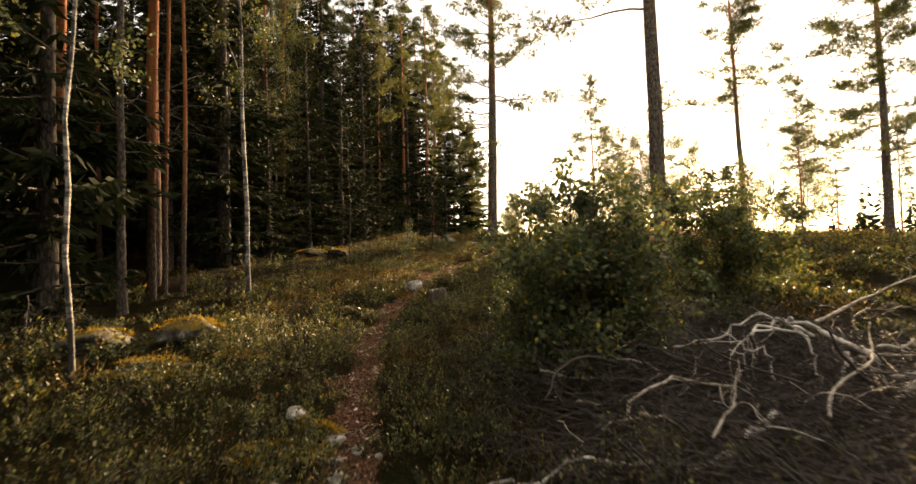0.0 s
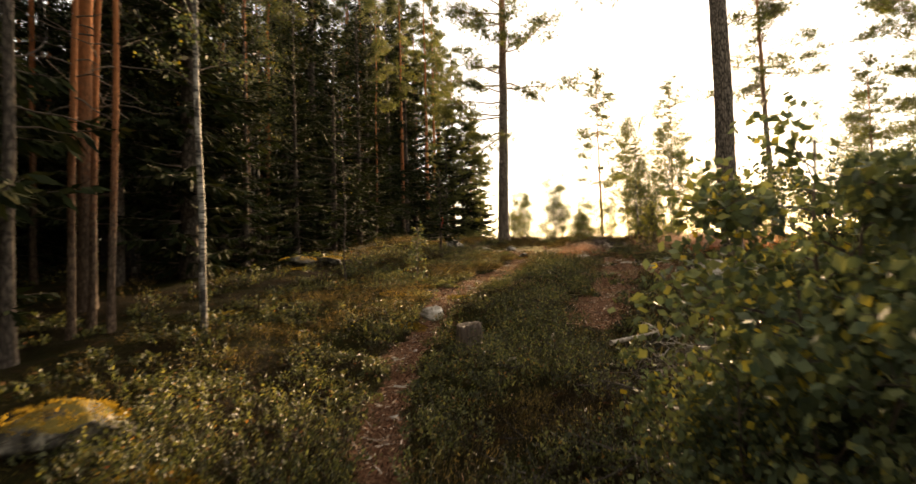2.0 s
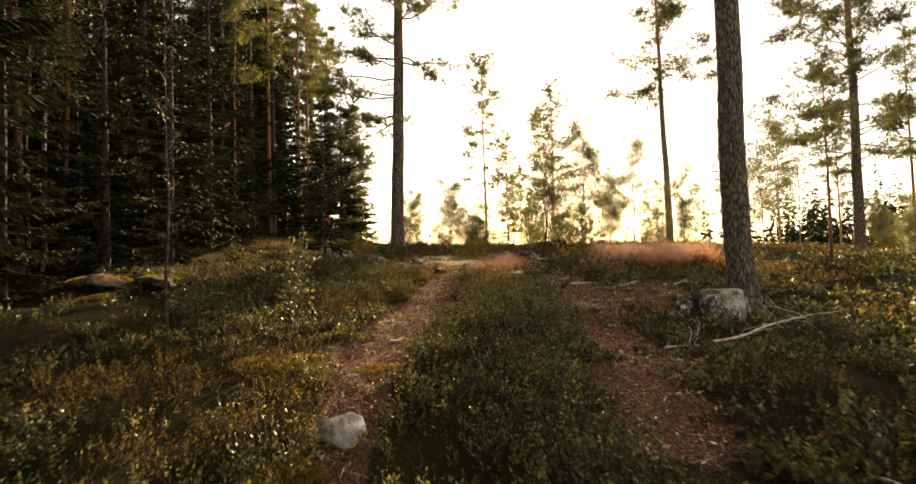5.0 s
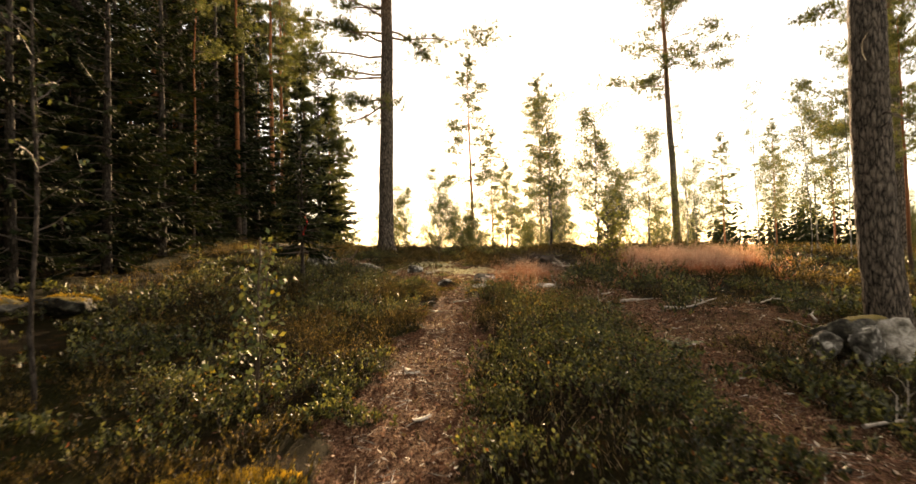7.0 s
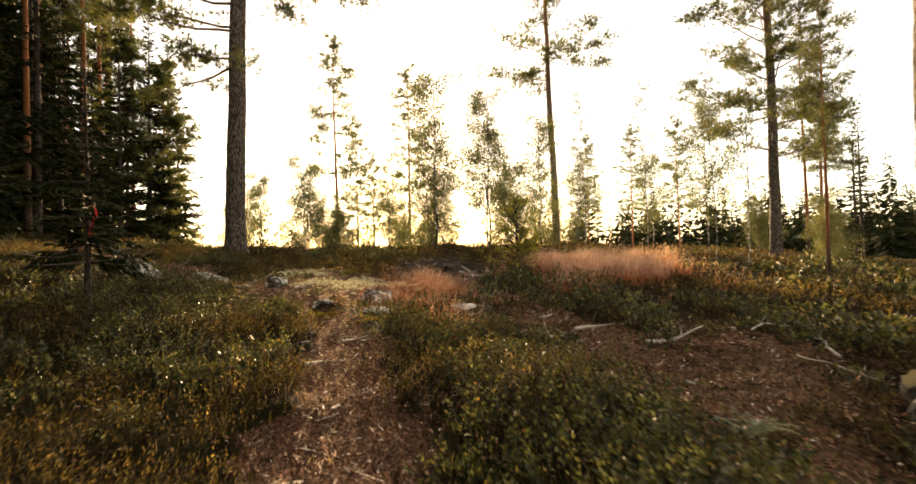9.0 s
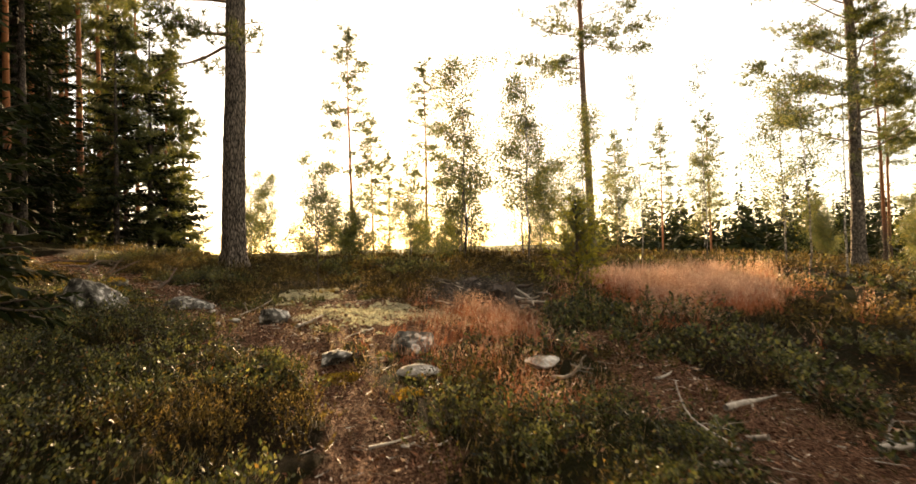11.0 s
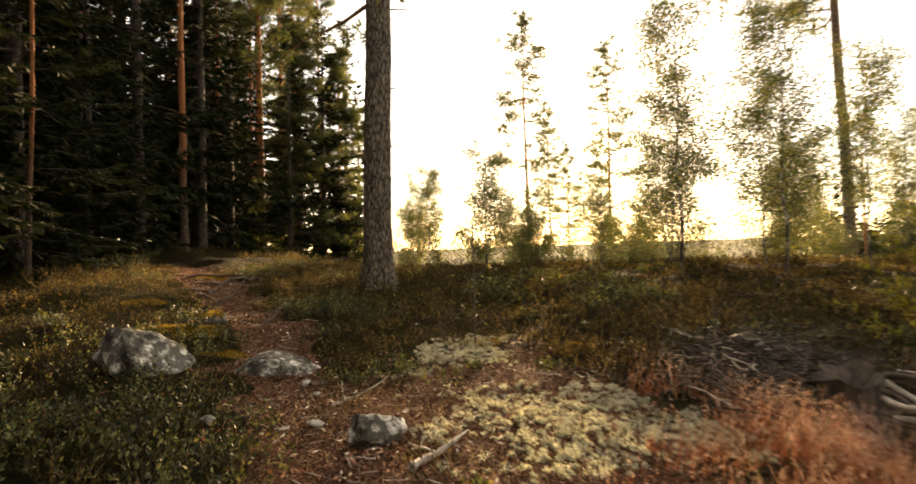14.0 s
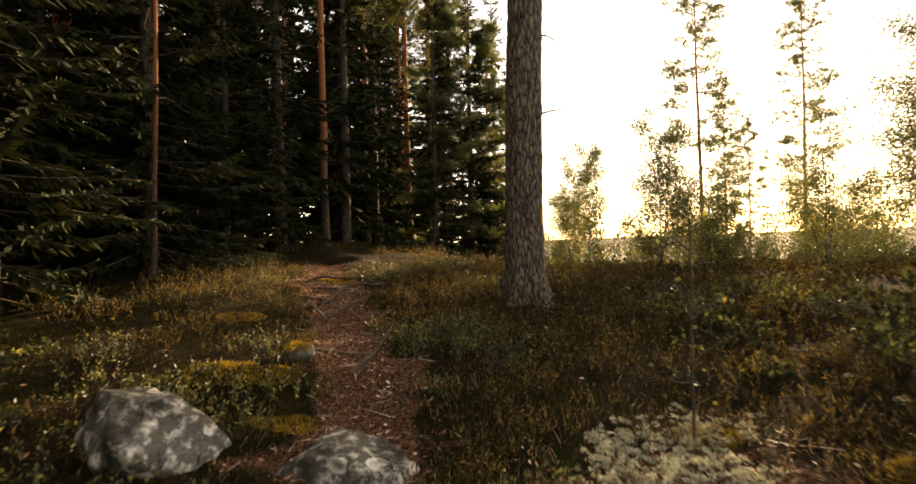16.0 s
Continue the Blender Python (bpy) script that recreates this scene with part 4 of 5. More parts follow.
# ---- dead branches ----
def dead_branch(seed, x, y, length, bearing, radius, rise=0.1, start=0.05, mat=None, forks=5, label="bleached dead branch lying on brushwood", group="dead branches", wander=0.16):
    r = rng(seed)
    ob = thing("dead_branch", spot(x, y), label, "branch", group)
    b = radians(bearing)
    pts = curve_line(r, (0, 0, start), (math.sin(b), math.cos(b), rise), length, 12, wander, -rise * 0.12)
    part("main_stem", [tube(pts, radius * (1 - 0.75 * np.linspace(0, 1, 13)) * r.uniform(0.85, 1.15, 13), 7)], mat or M_DEAD, ob, smooth=True)
    for i in range(forks):
        s = r.uniform(0.15, 0.9)
        d = unit(0.6 * unit(pts[-1] - pts[0]) + 1.6 * r.normal(size=3) * np.array([1, 1, 0.6]))
        q = curve_line(r, on_line(pts, s), d, length * r.uniform(0.12, 0.34), 7, wander * 1.9, -0.03)
        wood = M_BROWNWOOD if mat is M_BIRCH_LOG and i % 3 else mat or M_DEAD
        side = part("side_branch", [tube(q, np.linspace(radius * 0.5 * (1 - 0.5 * s), 0.003, 8), 5)], wood, ob, smooth=True)
        for _ in range(3):
            e = curve_line(r, on_line(q, r.uniform(0.3, 0.95)), unit(d + r.normal(size=3)), length * r.uniform(0.05, 0.18), 4, 0.25)
            part("twig", [tube(e, np.linspace(radius * 0.18, 0.002, 5), 4)], wood, side, smooth=True)
    return ob


def bowed(r, a, m, b, n=14, rough=0.045):
    """A crooked line from a over m to b, given by plan place and height over the ground."""
    a, m, b = np.array(a), np.array(m), np.array(b)
    t = np.linspace(0, 1, n)[:, None]
    c = 2 * m - 0.5 * (a + b)
    p = a * (1 - t) ** 2 + c * 2 * t * (1 - t) + b * t * t
    p = p + np.cumsum(r.normal(size=(n, 3)) * rough * 0.5, 0) * (1 - t) * t * 4 + rough * 0.35 * r.normal(size=(n, 3))
    p[:, 2] += land(p[:, 0], p[:, 1])
    return p


def drooping(r, ob, line, radius, count, wood):
    for i in range(count):
        s = r.uniform(0.2, 0.95)
        q = curve_line(r, on_line(line, s), unit(unit(line[-1] - line[0]) * 0.5 + r.normal(size=3) * np.array([1, 1, 0.5])), r.uniform(0.15, 0.5), 7, 0.25, -0.14)
        side = part("side_branch", [tube(q, np.linspace(radius * 0.4, 0.003, 8), 5)], wood if i % 2 else M_BROWNWOOD, ob, smooth=True)
        for _ in range(2):
            e = curve_line(r, on_line(q, r.uniform(0.3, 0.9)), unit(r.normal(size=3) + np.array([0, 0, -0.3])), r.uniform(0.08, 0.25), 4, 0.25, -0.1)
            part("twig", [tube(e, np.linspace(0.004, 0.0015, 5), 4)], M_BROWNWOOD, side, smooth=True)


r = rng(71)
crown = thing("fallen_birch_crown", Matrix.Identity(4), "fallen birch top with crooked white limbs on brushwood", "branch", "dead branches")
for a, m, b, r0, r1, forks in (((4.1, 4.55, 0.0), (3.43, 4.8, 0.29), (3.12, 5.0, 0.51), 0.062, 0.036, 5), ((3.36, 4.8, 0.32), (3.18, 4.62, 0.15), (2.94, 4.4, -0.04), 0.038, 0.02, 3), ((3.12, 5.0, 0.51), (2.97, 5.1, 0.58), (2.77, 5.2, 0.63), 0.022, 0.008, 2), ((3.12, 4.9, 0.42), (2.5, 4.8, 0.46), (2.29, 4.7, 0.09), 0.026, 0.008, 4), ((3.1, 5.0, 0.50), (2.38, 5.0, 0.53), (1.95, 5.0, 0.27), 0.022, 0.007, 4), ((2.97, 4.9, 0.44), (3.1, 4.8, 0.27), (2.99, 4.7, 0.02), 0.024, 0.009, 2), ((3.47, 4.8, 0.30), (3.69, 4.8, 0.42), (4.0, 4.7, 0.30), 0.026, 0.012, 2), ((2.44, 4.7, 0.12), (2.5, 4.7, 0.41), (3.05, 4.85, 0.42), 0.008, 0.02, 2), ((2.50, 4.6, 0.1), (2.56, 4.6, 0.29), (2.37, 4.75, 0.38), 0.007, 0.015, 1)):
    line = bowed(r, a, m, b)
    part("limb", [tube(line, np.linspace(r0, r1, 14) * r.uniform(0.5, 0.72, 14), 7)], M_BIRCH_LOG, crown, smooth=True)
    drooping(r, crown, line, 0.6 * min(r0, r1) + 0.005, forks + 2, M_BIRCH_LOG)
for a, m, b, r0, r1, forks, wood in (((1.26, 3.15, 0.0), (1.58, 3.45, 0.09), (2.17, 3.9, 0.12), 0.03, 0.036, 2, M_BIRCH_LOG), ((0.0, 3.25, 0.07), (0.7, 3.25, 0.03), (1.34, 3.25, 0.05), 0.013, 0.018, 2, M_BIRCH_LOG), ((1.13, 4.0, 0.0), (1.67, 4.2, 0.27), (2.42, 4.3, 0.06), 0.017, 0.012, 5, M_DEAD), ((3.5, 4.2, 0.2), (2.42, 3.7, 0.05), (2.03, 3.1, 0.03), 0.034, 0.018, 4, M_BIRCH_LOG), ((0.71, 3.5, 0.0), (0.68, 3.55, 0.18), (0.62, 3.6, 0.32), 0.010, 0.005, 1, M_DEAD), ((1.18, 3.3, 0.0), (1.12, 3.4, 0.05), (1.1, 3.5, 0.16), 0.008, 0.005, 0, M_DEAD), ((0.97, 3.9, 0.05), (1.34, 3.9, 0.09), (1.59, 3.8, 0.0), 0.011, 0.009, 2, M_DEAD), ((2.6, 5.6, 0.1), (2.1, 5.7, 0.3), (1.6, 5.3, 0.2), 0.012, 0.006, 3, M_BROWNWOOD), ((3.3, 3.5, 0.05), (3.0, 3.9, 0.2), (2.6, 4.2, 0.1), 0.016, 0.008, 4, M_BROWNWOOD)):
    line = bowed(r, a, m, b)
    ob = thing("dead_branch", Matrix.Identity(4), "bleached crooked birch branch lying on brushwood" if wood is not M_BROWNWOOD else "brown dry branch in a heap of brushwood", "branch", "dead branches")
    part("main_stem", [tube(line, np.linspace(r0, r1, 14) * r.uniform(0.6, 0.9, 14), 7)], wood, ob, smooth=True)
    drooping(r, ob, line, 0.7 * min(r0, r1) + 0.004, forks, wood)
dead_branch(5, 3.9, 6.1, 2.4, 68, 0.02, 0.14, 0.30, forks=1, wander=0.05)
for i in range(13):
    rb = rng(330 + i)
    dead_branch(310 + i, rb.uniform(0.5, 4.0), rb.uniform(2.9, 5.6), rb.uniform(0.7, 1.7), rb.uniform(30, 150), rb.uniform(0.007, 0.014), rb.uniform(-0.02, 0.25), rb.uniform(0.08, 0.3), M_BIRCH_LOG if i % 2 else M_DEAD, 4, "thin bleached branch lying on brushwood", "dead branches", 0.2)
for i in range(26):
    rb = rng(300 + i)
    dead_branch(100 + i, rb.uniform(0.3, 5.2), rb.uniform(3.0, 7.6), rb.uniform(0.8, 2.2), rb.uniform(-180, 180), rb.uniform(0.008, 0.02), rb.uniform(-0.05, 0.3), rb.uniform(0.05, 0.3), M_BROWNWOOD, 5, "brown dry branch in a heap of brushwood", "brushwood")
for i in range(10):
    rb = rng(400 + i)
    dead_branch(140 + i, rb.uniform(1.2, 3.4), rb.uniform(8.2, 10.2), rb.uniform(0.5, 1.4), rb.uniform(-180, 180), rb.uniform(0.008, 0.022), rb.uniform(-0.02, 0.05), 0.1, M_DEAD if i % 4 == 0 else M_BROWNWOOD, 4, "dry grey branch lying in bilberry", "brushwood")
dead_branch(170, 3.2, 12.9, 2.0, 82, 0.017, 0.02, 0.16, forks=6, label="bleached branch lying across the heath", wander=0.07)
dead_branch(171, 1.2, 9.4, 0.75, 72, 0.03, 0.12, 0.12, forks=1, label="short pale log in the brushwood", wander=0.05)
dead_branch(175, 0.58, 9.8, 0.42, 10, 0.014, 3.0, 0.05, forks=1, label="dry stick standing in bilberry", wander=0.08)
dead_branch(176, 0.06, 8.9, 0.4, -20, 0.016, 3.0, 0.05, forks=1, label="dry stick standing in bilberry", wander=0.08)
dead_branch(177, 1.9, 9.0, 0.6, 150, 0.02, 0.5, 0.1, forks=2, label="pale stick leaning in the brushwood", wander=0.06)
dead_branch(178, 4.1, 18.4, 0.6, 95, 0.03, 0.02, 0.05, forks=1, label="short grey log on bare litter", wander=0.06)
dead_branch(179, 4.2, 17.4, 0.9, 105, 0.026, 0.02, 0.05, forks=2, label="forked grey branch on bare litter", wander=0.08)
dead_branch(270, 5.1, 17.8, 0.6, 70, 0.024, 0.05, 0.05, forks=2, label="forked grey branch on bare litter", wander=0.08)
dead_branch(271, 3.0, 13.5, 1.3, 95, 0.016, 0.02, 0.06, forks=2, label="thin pale branch on bare litter", wander=0.05)
dead_branch(272, 0.8, 18.3, 0.5, 60, 0.014, 0.02, 0.03, forks=1, label="thin pale stick on the trail", wander=0.06)
dead_branch(273, 1.35, 18.9, 0.3, 100, 0.012, 0.02, 0.03, forks=0, label="thin pale stick on the trail", wander=0.06)
for i, (bx, by, hgt, bear) in enumerate(((-5.6, 6.4, 2.0, 80), (-6.3, 8.0, 2.2, 120))):
    dead_branch(280 + i, bx, by, hgt, bear, 0.012, 1.8, 0.0, M_BROWNWOOD, 6, "leaning dead sapling with bare grey twigs", "dead saplings", 0.12)


# ---- pale bark flakes on the trail ----
def bark_flake(seed, x, y, size, turn):
    r = rng(seed)
    g = np.linspace(-1, 1, 5)
    U, V = np.meshgrid(g, g, indexing="ij")
    w = 1 - 0.35 * U ** 2 + 0.1 * r.normal(size=U.shape)
    top = np.stack([U * size, V * size * 0.38 * w, 0.25 * size * (1 - V ** 2) * 0.5 + 0.08 * size * U ** 2 + 0.012], -1).reshape(-1, 3)
    i, j = np.meshgrid(np.arange(4), np.arange(4), indexing="ij")
    f = np.stack([i * 5 + j, (i + 1) * 5 + j, (i + 1) * 5 + j + 1, i * 5 + j + 1], -1).reshape(-1, 4)
    low = top - np.array([0, 0, 0.008])
    ob = part("bark_flake", [(top, f, 0), (low, f[:, ::-1], 0)], M_DEAD, smooth=True)
    ob.matrix_world = spot(x, y, 0.005) @ Matrix.Rotation(radians(turn), 4, "Z")
    tagged(ob, "curled pale bark flake lying on the trail", "bark", "bark flakes")


for i, (x, y, s, a) in enumerate(((-0.19, 14.43, 0.09, 30), (0.0, 15.7, 0.08, -10), (-0.03, 15.8, 0.1, 100), (1.57, 18.8, 0.05, 0), (0.75, 17.3, 0.05, 40), (2.25, 20.15, 0.09, 10), (-1.34, 9.94, 0.09, 120), (-1.13, 10.3, 0.06, 70), (-1.16, 8.15, 0.08, 50), (-1.3, 7.2, 0.05, 10), (-1.2, 9.0, 0.07, 160), (-1.0, 6.4, 0.06, 80), (0.88, 22.9, 0.05, 20), (1.7, 22.9, 0.05, 60), (3.2, 15.6, 0.06, 20), (3.6, 16.4, 0.06, 90), (2.9, 14.6, 0.05, 130), (1.0, 20.6, 0.06, 0))):
    bark_flake(800 + i, x, y, s, a)

# ---- fern on the mound ----
r = rng(820)
fern = thing("fern", spot(2.94, 15.5, 0.02), "bright green fern among bilberry", "fern")
for i in range(9):
    a = r.uniform(0, 6.283)
    q = curve_line(r, (0, 0, 0), unit(np.array([np.cos(a), np.sin(a), 1.3])), 0.34, 8, 0.05, -0.14)
    s = np.linspace(0.15, 1, 14)
    at = np.array([on_line(q, t) for t in s])
    d = unit(q[-1] - q[0])
    sd = unit(np.cross(d, [0, 0, 1.0]))
    g = [tube(q, np.linspace(0.004, 0.001, 9), 3)]
    for sg in (-1, 1):
        w = unit(np.tile(sd * sg + 0.35 * d, (14, 1)))
        g.append(blades(at, w, unit(np.cross(w, np.array([[0, 0, 1.0]]) + 0.2 * r.normal(size=(14, 3)))), 0.09 * (1.15 - s), 0.022))
    part("frond", g, M_LEAF, fern)

# ---- marking ribbon on the small spruce ----
z = np.linspace(0, 1, 12)
rib = np.stack([0.05 + 0.03 * np.sin(z * 5), -0.06 + 0.02 * np.cos(z * 7), 1.25 - 0.34 * z], 1)
rv = np.concatenate([rib - np.array([0.014, 0.006, 0]), rib + np.array([0.014, 0.006, 0])])
rf = np.array([[i, i + 1, 13 + i, 12 + i] for i in range(11)])
ribbon = part("marking_ribbon", [(rv, rf, 0), (rv + np.array([0.001, 0.003, 0]), rf[:, ::-1], 0)], leaf_mat("red_ribbon", [(0.0, (0.5, 0.04, 0.03)), (1.0, (0.6, 0.06, 0.05))], 0.3, 0.5))
ribbon.matrix_world = spot(-0.95, 20.9)
tagged(ribbon, "red plastic marking ribbon tied to a small spruce", "ribbon")
dead_branch(172, 1.65, 22.05, 0.5, 38, 0.026, 0.04, 0.05, forks=1, label="short pale branch lying on litter", wander=0.07)
dead_branch(173, 1.2, 23.2, 0.5, 100, 0.012, 0.0, 0.03, forks=1, label="thin branch lying on the trail")
dead_branch(174, 2.4, 21.6, 0.6, -120, 0.012, 0.0, 0.04, forks=3, label="thin forked branch lying on litter")
for i in range(9):
    rb = rng(500 + i)
    dead_branch(180 + i, 3.2 + rb.uniform(0, 3), rb.uniform(16.2, 19.5), rb.uniform(0.4, 1.0), rb.uniform(0, 360), rb.uniform(0.01, 0.025), 0.02, 0.04, M_DEAD, 2, "grey branch lying on bare litter", "litter branches")
for i in range(20):
    rb = rng(540 + i)
    dead_branch(200 + i, 4.7 + rb.normal() * 0.5, 23.0 + rb.normal() * 0.5, rb.uniform(0.25, 0.6), rb.uniform(0, 360), rb.uniform(0.007, 0.015), rb.uniform(0, 0.3), 0.08, M_DEAD if i % 2 == 0 else M_BROWNWOOD, 4, "dry branch in a low dark heap", "brush heap")


# thin twigs of the brushwood heaps
r = rng(880)
def twig_heap(name, spots, wood, label, longest=0.7):
    bx = np.concatenate([x + sx * r.normal(size=n) for x, y, sx, sy, n in spots])
    by = np.concatenate([y + sy * r.normal(size=n) for x, y, sx, sy, n in spots])
    k = trail_gap(bx, by, TRAIL, 1.0) > 0.9
    bx, by = bx[k], by[k]
    n = len(bx)
    a = r.uniform(0, 6.283, n)
    way = unit(np.stack([np.cos(a), np.sin(a), 0.35 * r.normal(size=n)], 1))
    base = np.stack([bx, by, land(bx, by) + np.abs(r.normal(size=n)) * 0.11], 1)
    L = r.uniform(0.12, longest, n)
    tw = [spikes(base, unit(way * sgn + 0.15 * r.normal(size=(n, 3))), across(r, way), L, r.uniform(0.005, 0.013, n)) for sgn in (1.0, -0.6)]
    side = np.repeat(np.arange(n), 2)
    sw = unit(way[side] + 0.8 * r.normal(size=(2 * n, 3)))
    tw.append(spikes(base[side] + way[side] * (L[side] * r.uniform(0.2, 0.8, 2 * n))[:, None], sw, across(r, sw), L[side] * 0.4, 0.005))
    tagged(part(name, tw, wood), label, "twigs", "", "stuff")


twig_heap("brushwood_twigs", ((2.9, 5.0, 1.5, 1.3, 5200), (2.2, 3.2, 1.1, 0.6, 2200), (4.7, 22.9, 0.42, 0.45, 700)), M_BROWNWOOD, "tangle of thin dry brown twigs")
twig_heap("grey_brushwood_twigs", ((2.5, 8.35, 0.6, 0.32, 800), (4.6, 22.9, 0.45, 0.45, 300)), wood_mat("grey_twig", (0.03, 0.025, 0.02), (0.28, 0.24, 0.20), (9, 9, 9)), "tangle of thin grey dead twigs", 0.42)


# ---- uprooted stump in the brush heap ----
def root_wad(seed, x, y, size, turn):
    r = rng(seed)
    ob = thing("uprooted_stump", spot(x, y, 0.02) @ Matrix.Rotation(radians(turn), 4, "Z"), "dark weathered uprooted stump with bleached root ends", "stump", "uprooted stumps")
    line = np.array([(-0.5, 0, 0.16), (-0.25, 0.02, 0.19), (0, 0, 0.22), (0.2, 0.0, 0.26), (0.34, 0.02, 0.3)]) * size
    v, f, k = tube(line, np.array([0.10, 0.13, 0.15, 0.2, 0.1]) * size, 12)
    v = v + 0.03 * size * r.normal(size=v.shape)
    part("log", [(v, f, k)], M_STUMP, ob, smooth=True)
    for i in range(9):
        a = r.uniform(0, 6.283)
        d = unit(np.array([0.7, 0.9 * np.cos(a), 0.9 * np.sin(a) + 0.1]))
        q = curve_line(r, np.array([0.22, 0, 0.25]) * size, d, r.uniform(0.25, 0.5) * size, 6, 0.25, -0.02)
        part("root_prong", [tube(q, np.linspace(0.06, 0.012, 7) * size, 6)], M_DEAD if i % 5 == 0 else M_STUMP, ob, smooth=True)


root_wad(1, 5.0, 22.35, 0.55, 200)
root_wad(2, 4.75, 23.4, 0.5, 300)

# old broken stump in the heap
r = rng(66)
old = thing("old_stump", spot(4.58, 22.15, 0.03), "broken old stump with a bleached top and dark hollow side", "stump", "uprooted stumps")
a = np.linspace(0, 2 * np.pi, 16, endpoint=False)
ring = 1 + 0.12 * np.sin(a * 3) + 0.08 * r.normal(size=16)
sv = np.concatenate([np.stack([np.cos(a) * ring * q, np.sin(a) * ring * q, np.full(16, h) + (0.05 * np.sin(a + 1) + 0.03 * np.sin(a * 4) if h > 0.35 else 0)], 1) for h, q in ((0, 0.22), (0.1, 0.18), (0.3, 0.165), (0.4, 0.17))])
sf = np.array([[i * 16 + j, i * 16 + (j + 1) % 16, (i + 1) * 16 + (j + 1) % 16, (i + 1) * 16 + j] for i in range(3) for j in range(16)])
part("bark_side", [(sv, sf, 0)], M_STUMP, old, smooth=True)
tv = np.concatenate([sv[-16:] * np.array([1.02, 1.02, 1]), [[0, 0, 0.2]]])
part("broken_top", [(tv, np.array([[j, (j + 1) % 16, 16] for j in range(16)]), 0)], M_STUMP, old, "rotten broken top")
for i in range(9):
    q = curve_line(r, (r.normal() * 0.15, -0.14, 0.08 + 0.04 * i), unit(np.array([r.normal(), -0.8, -0.1])), r.uniform(0.2, 0.5), 5, 0.25, -0.05)
    part("root_prong", [tube(q, np.linspace(0.03, 0.008, 6), 5)], M_DEAD if i % 2 else M_STUMP, old, smooth=True)

# ---- fine twigs and rootlets on the trail ----
r = rng(890)
bx, by = r.uniform(-3, 6.5, 26000), r.uniform(2, 33, 26000)
k = r.uniform(size=26000) < bareness(bx, by) * 0.55 - 0.05
bx, by = bx[k], by[k]
n = len(bx)
a = r.uniform(0, 6.283, n)
way = unit(np.stack([np.cos(a), np.sin(a), 0.12 * np.abs(r.normal(size=n))], 1))
tagged(part("trail_twigs", [spikes(np.stack([bx, by, land(bx, by) + 0.012], 1), way, unit(np.cross(way, np.array([[0, 0, 1.0]]) + 0.6 * r.normal(size=(n, 3)))), r.uniform(0.05, 0.28, n), r.uniform(0.004, 0.010, n))], M_DEAD), "thin pale twigs and rootlets on the trail", "twigs", "", "stuff")

# ---- roots across the trail ----
M_ROOT = wood_mat("root_bark", (0.025, 0.017, 0.012), (0.14, 0.092, 0.062), (14, 14, 14))
for i, (x, y, L, b) in enumerate(((-1.2, 29.6, 1.3, 85), (-1.3, 29.3, 0.9, 110), (-0.8, 28.2, 0.9, 95), (-0.1, 27.6, 0.6, 140), (-0.6, 30.4, 1.0, 70), (0.3, 25.8, 0.5, 60), (0.2, 27.0, 0.5, 120), (-1.5, 30.0, 1.5, 100), (-1.0, 29.0, 1.2, 60), (-0.7, 27.3, 0.9, 80), (-1.1, 28.6, 1.0, 120), (-1.9, 30.9, 1.4, 85), (-0.3, 26.6, 0.7, 100))):
    r = rng(600 + i)
    bb = radians(b)
    pts = curve_line(r, (0, 0, 0.0), (math.sin(bb), math.cos(bb), 0.12), L, 9, 0.22, -0.025)
    ob = thing("surface_root", spot(x, y, 0.0), "bare grey root crossing the trail", "root", "trail roots")
    part("root", [tube(pts, np.linspace(0.03, 0.008, 10), 6)], M_ROOT, ob, smooth=True)

# ---- low growth: each kind one mass ----
r = rng(900)


def scatter(n, x0, x1, y0, y1):
    return r.uniform(x0, x1, n), r.uniform(y0, y1, n)


def trail_dist(x, y):
    return trail_gap(x, y, TRAIL, 1.0)


def in_red(x, y):
    u, v = (x - 3.7) * 0.83 - (y - 21.3) * 0.56, (x - 3.7) * 0.56 + (y - 21.3) * 0.83
    a = np.hypot(u / 0.9, v / 1.45)
    b = np.hypot((x - 8.0) / 2.1, (y - 21.9 - 0.25 * (x - 8.0)) / 1.5)
    c = np.hypot((x - 3.1) / 0.6, (y - 19.05) / 0.32)
    return np.minimum(np.minimum(a, b), c)


def in_lichen(x, y):
    return np.minimum(np.hypot((x - 2.8) / 1.15, (y - 22.5) / 1.15), 1.25 * np.hypot((x - 2.35) / 0.95, (y - 24.4) / 0.85))


def brush_zone(x, y):
    return np.hypot((x - 3.1) / 2.8, (y - 4.6) / 3.3)


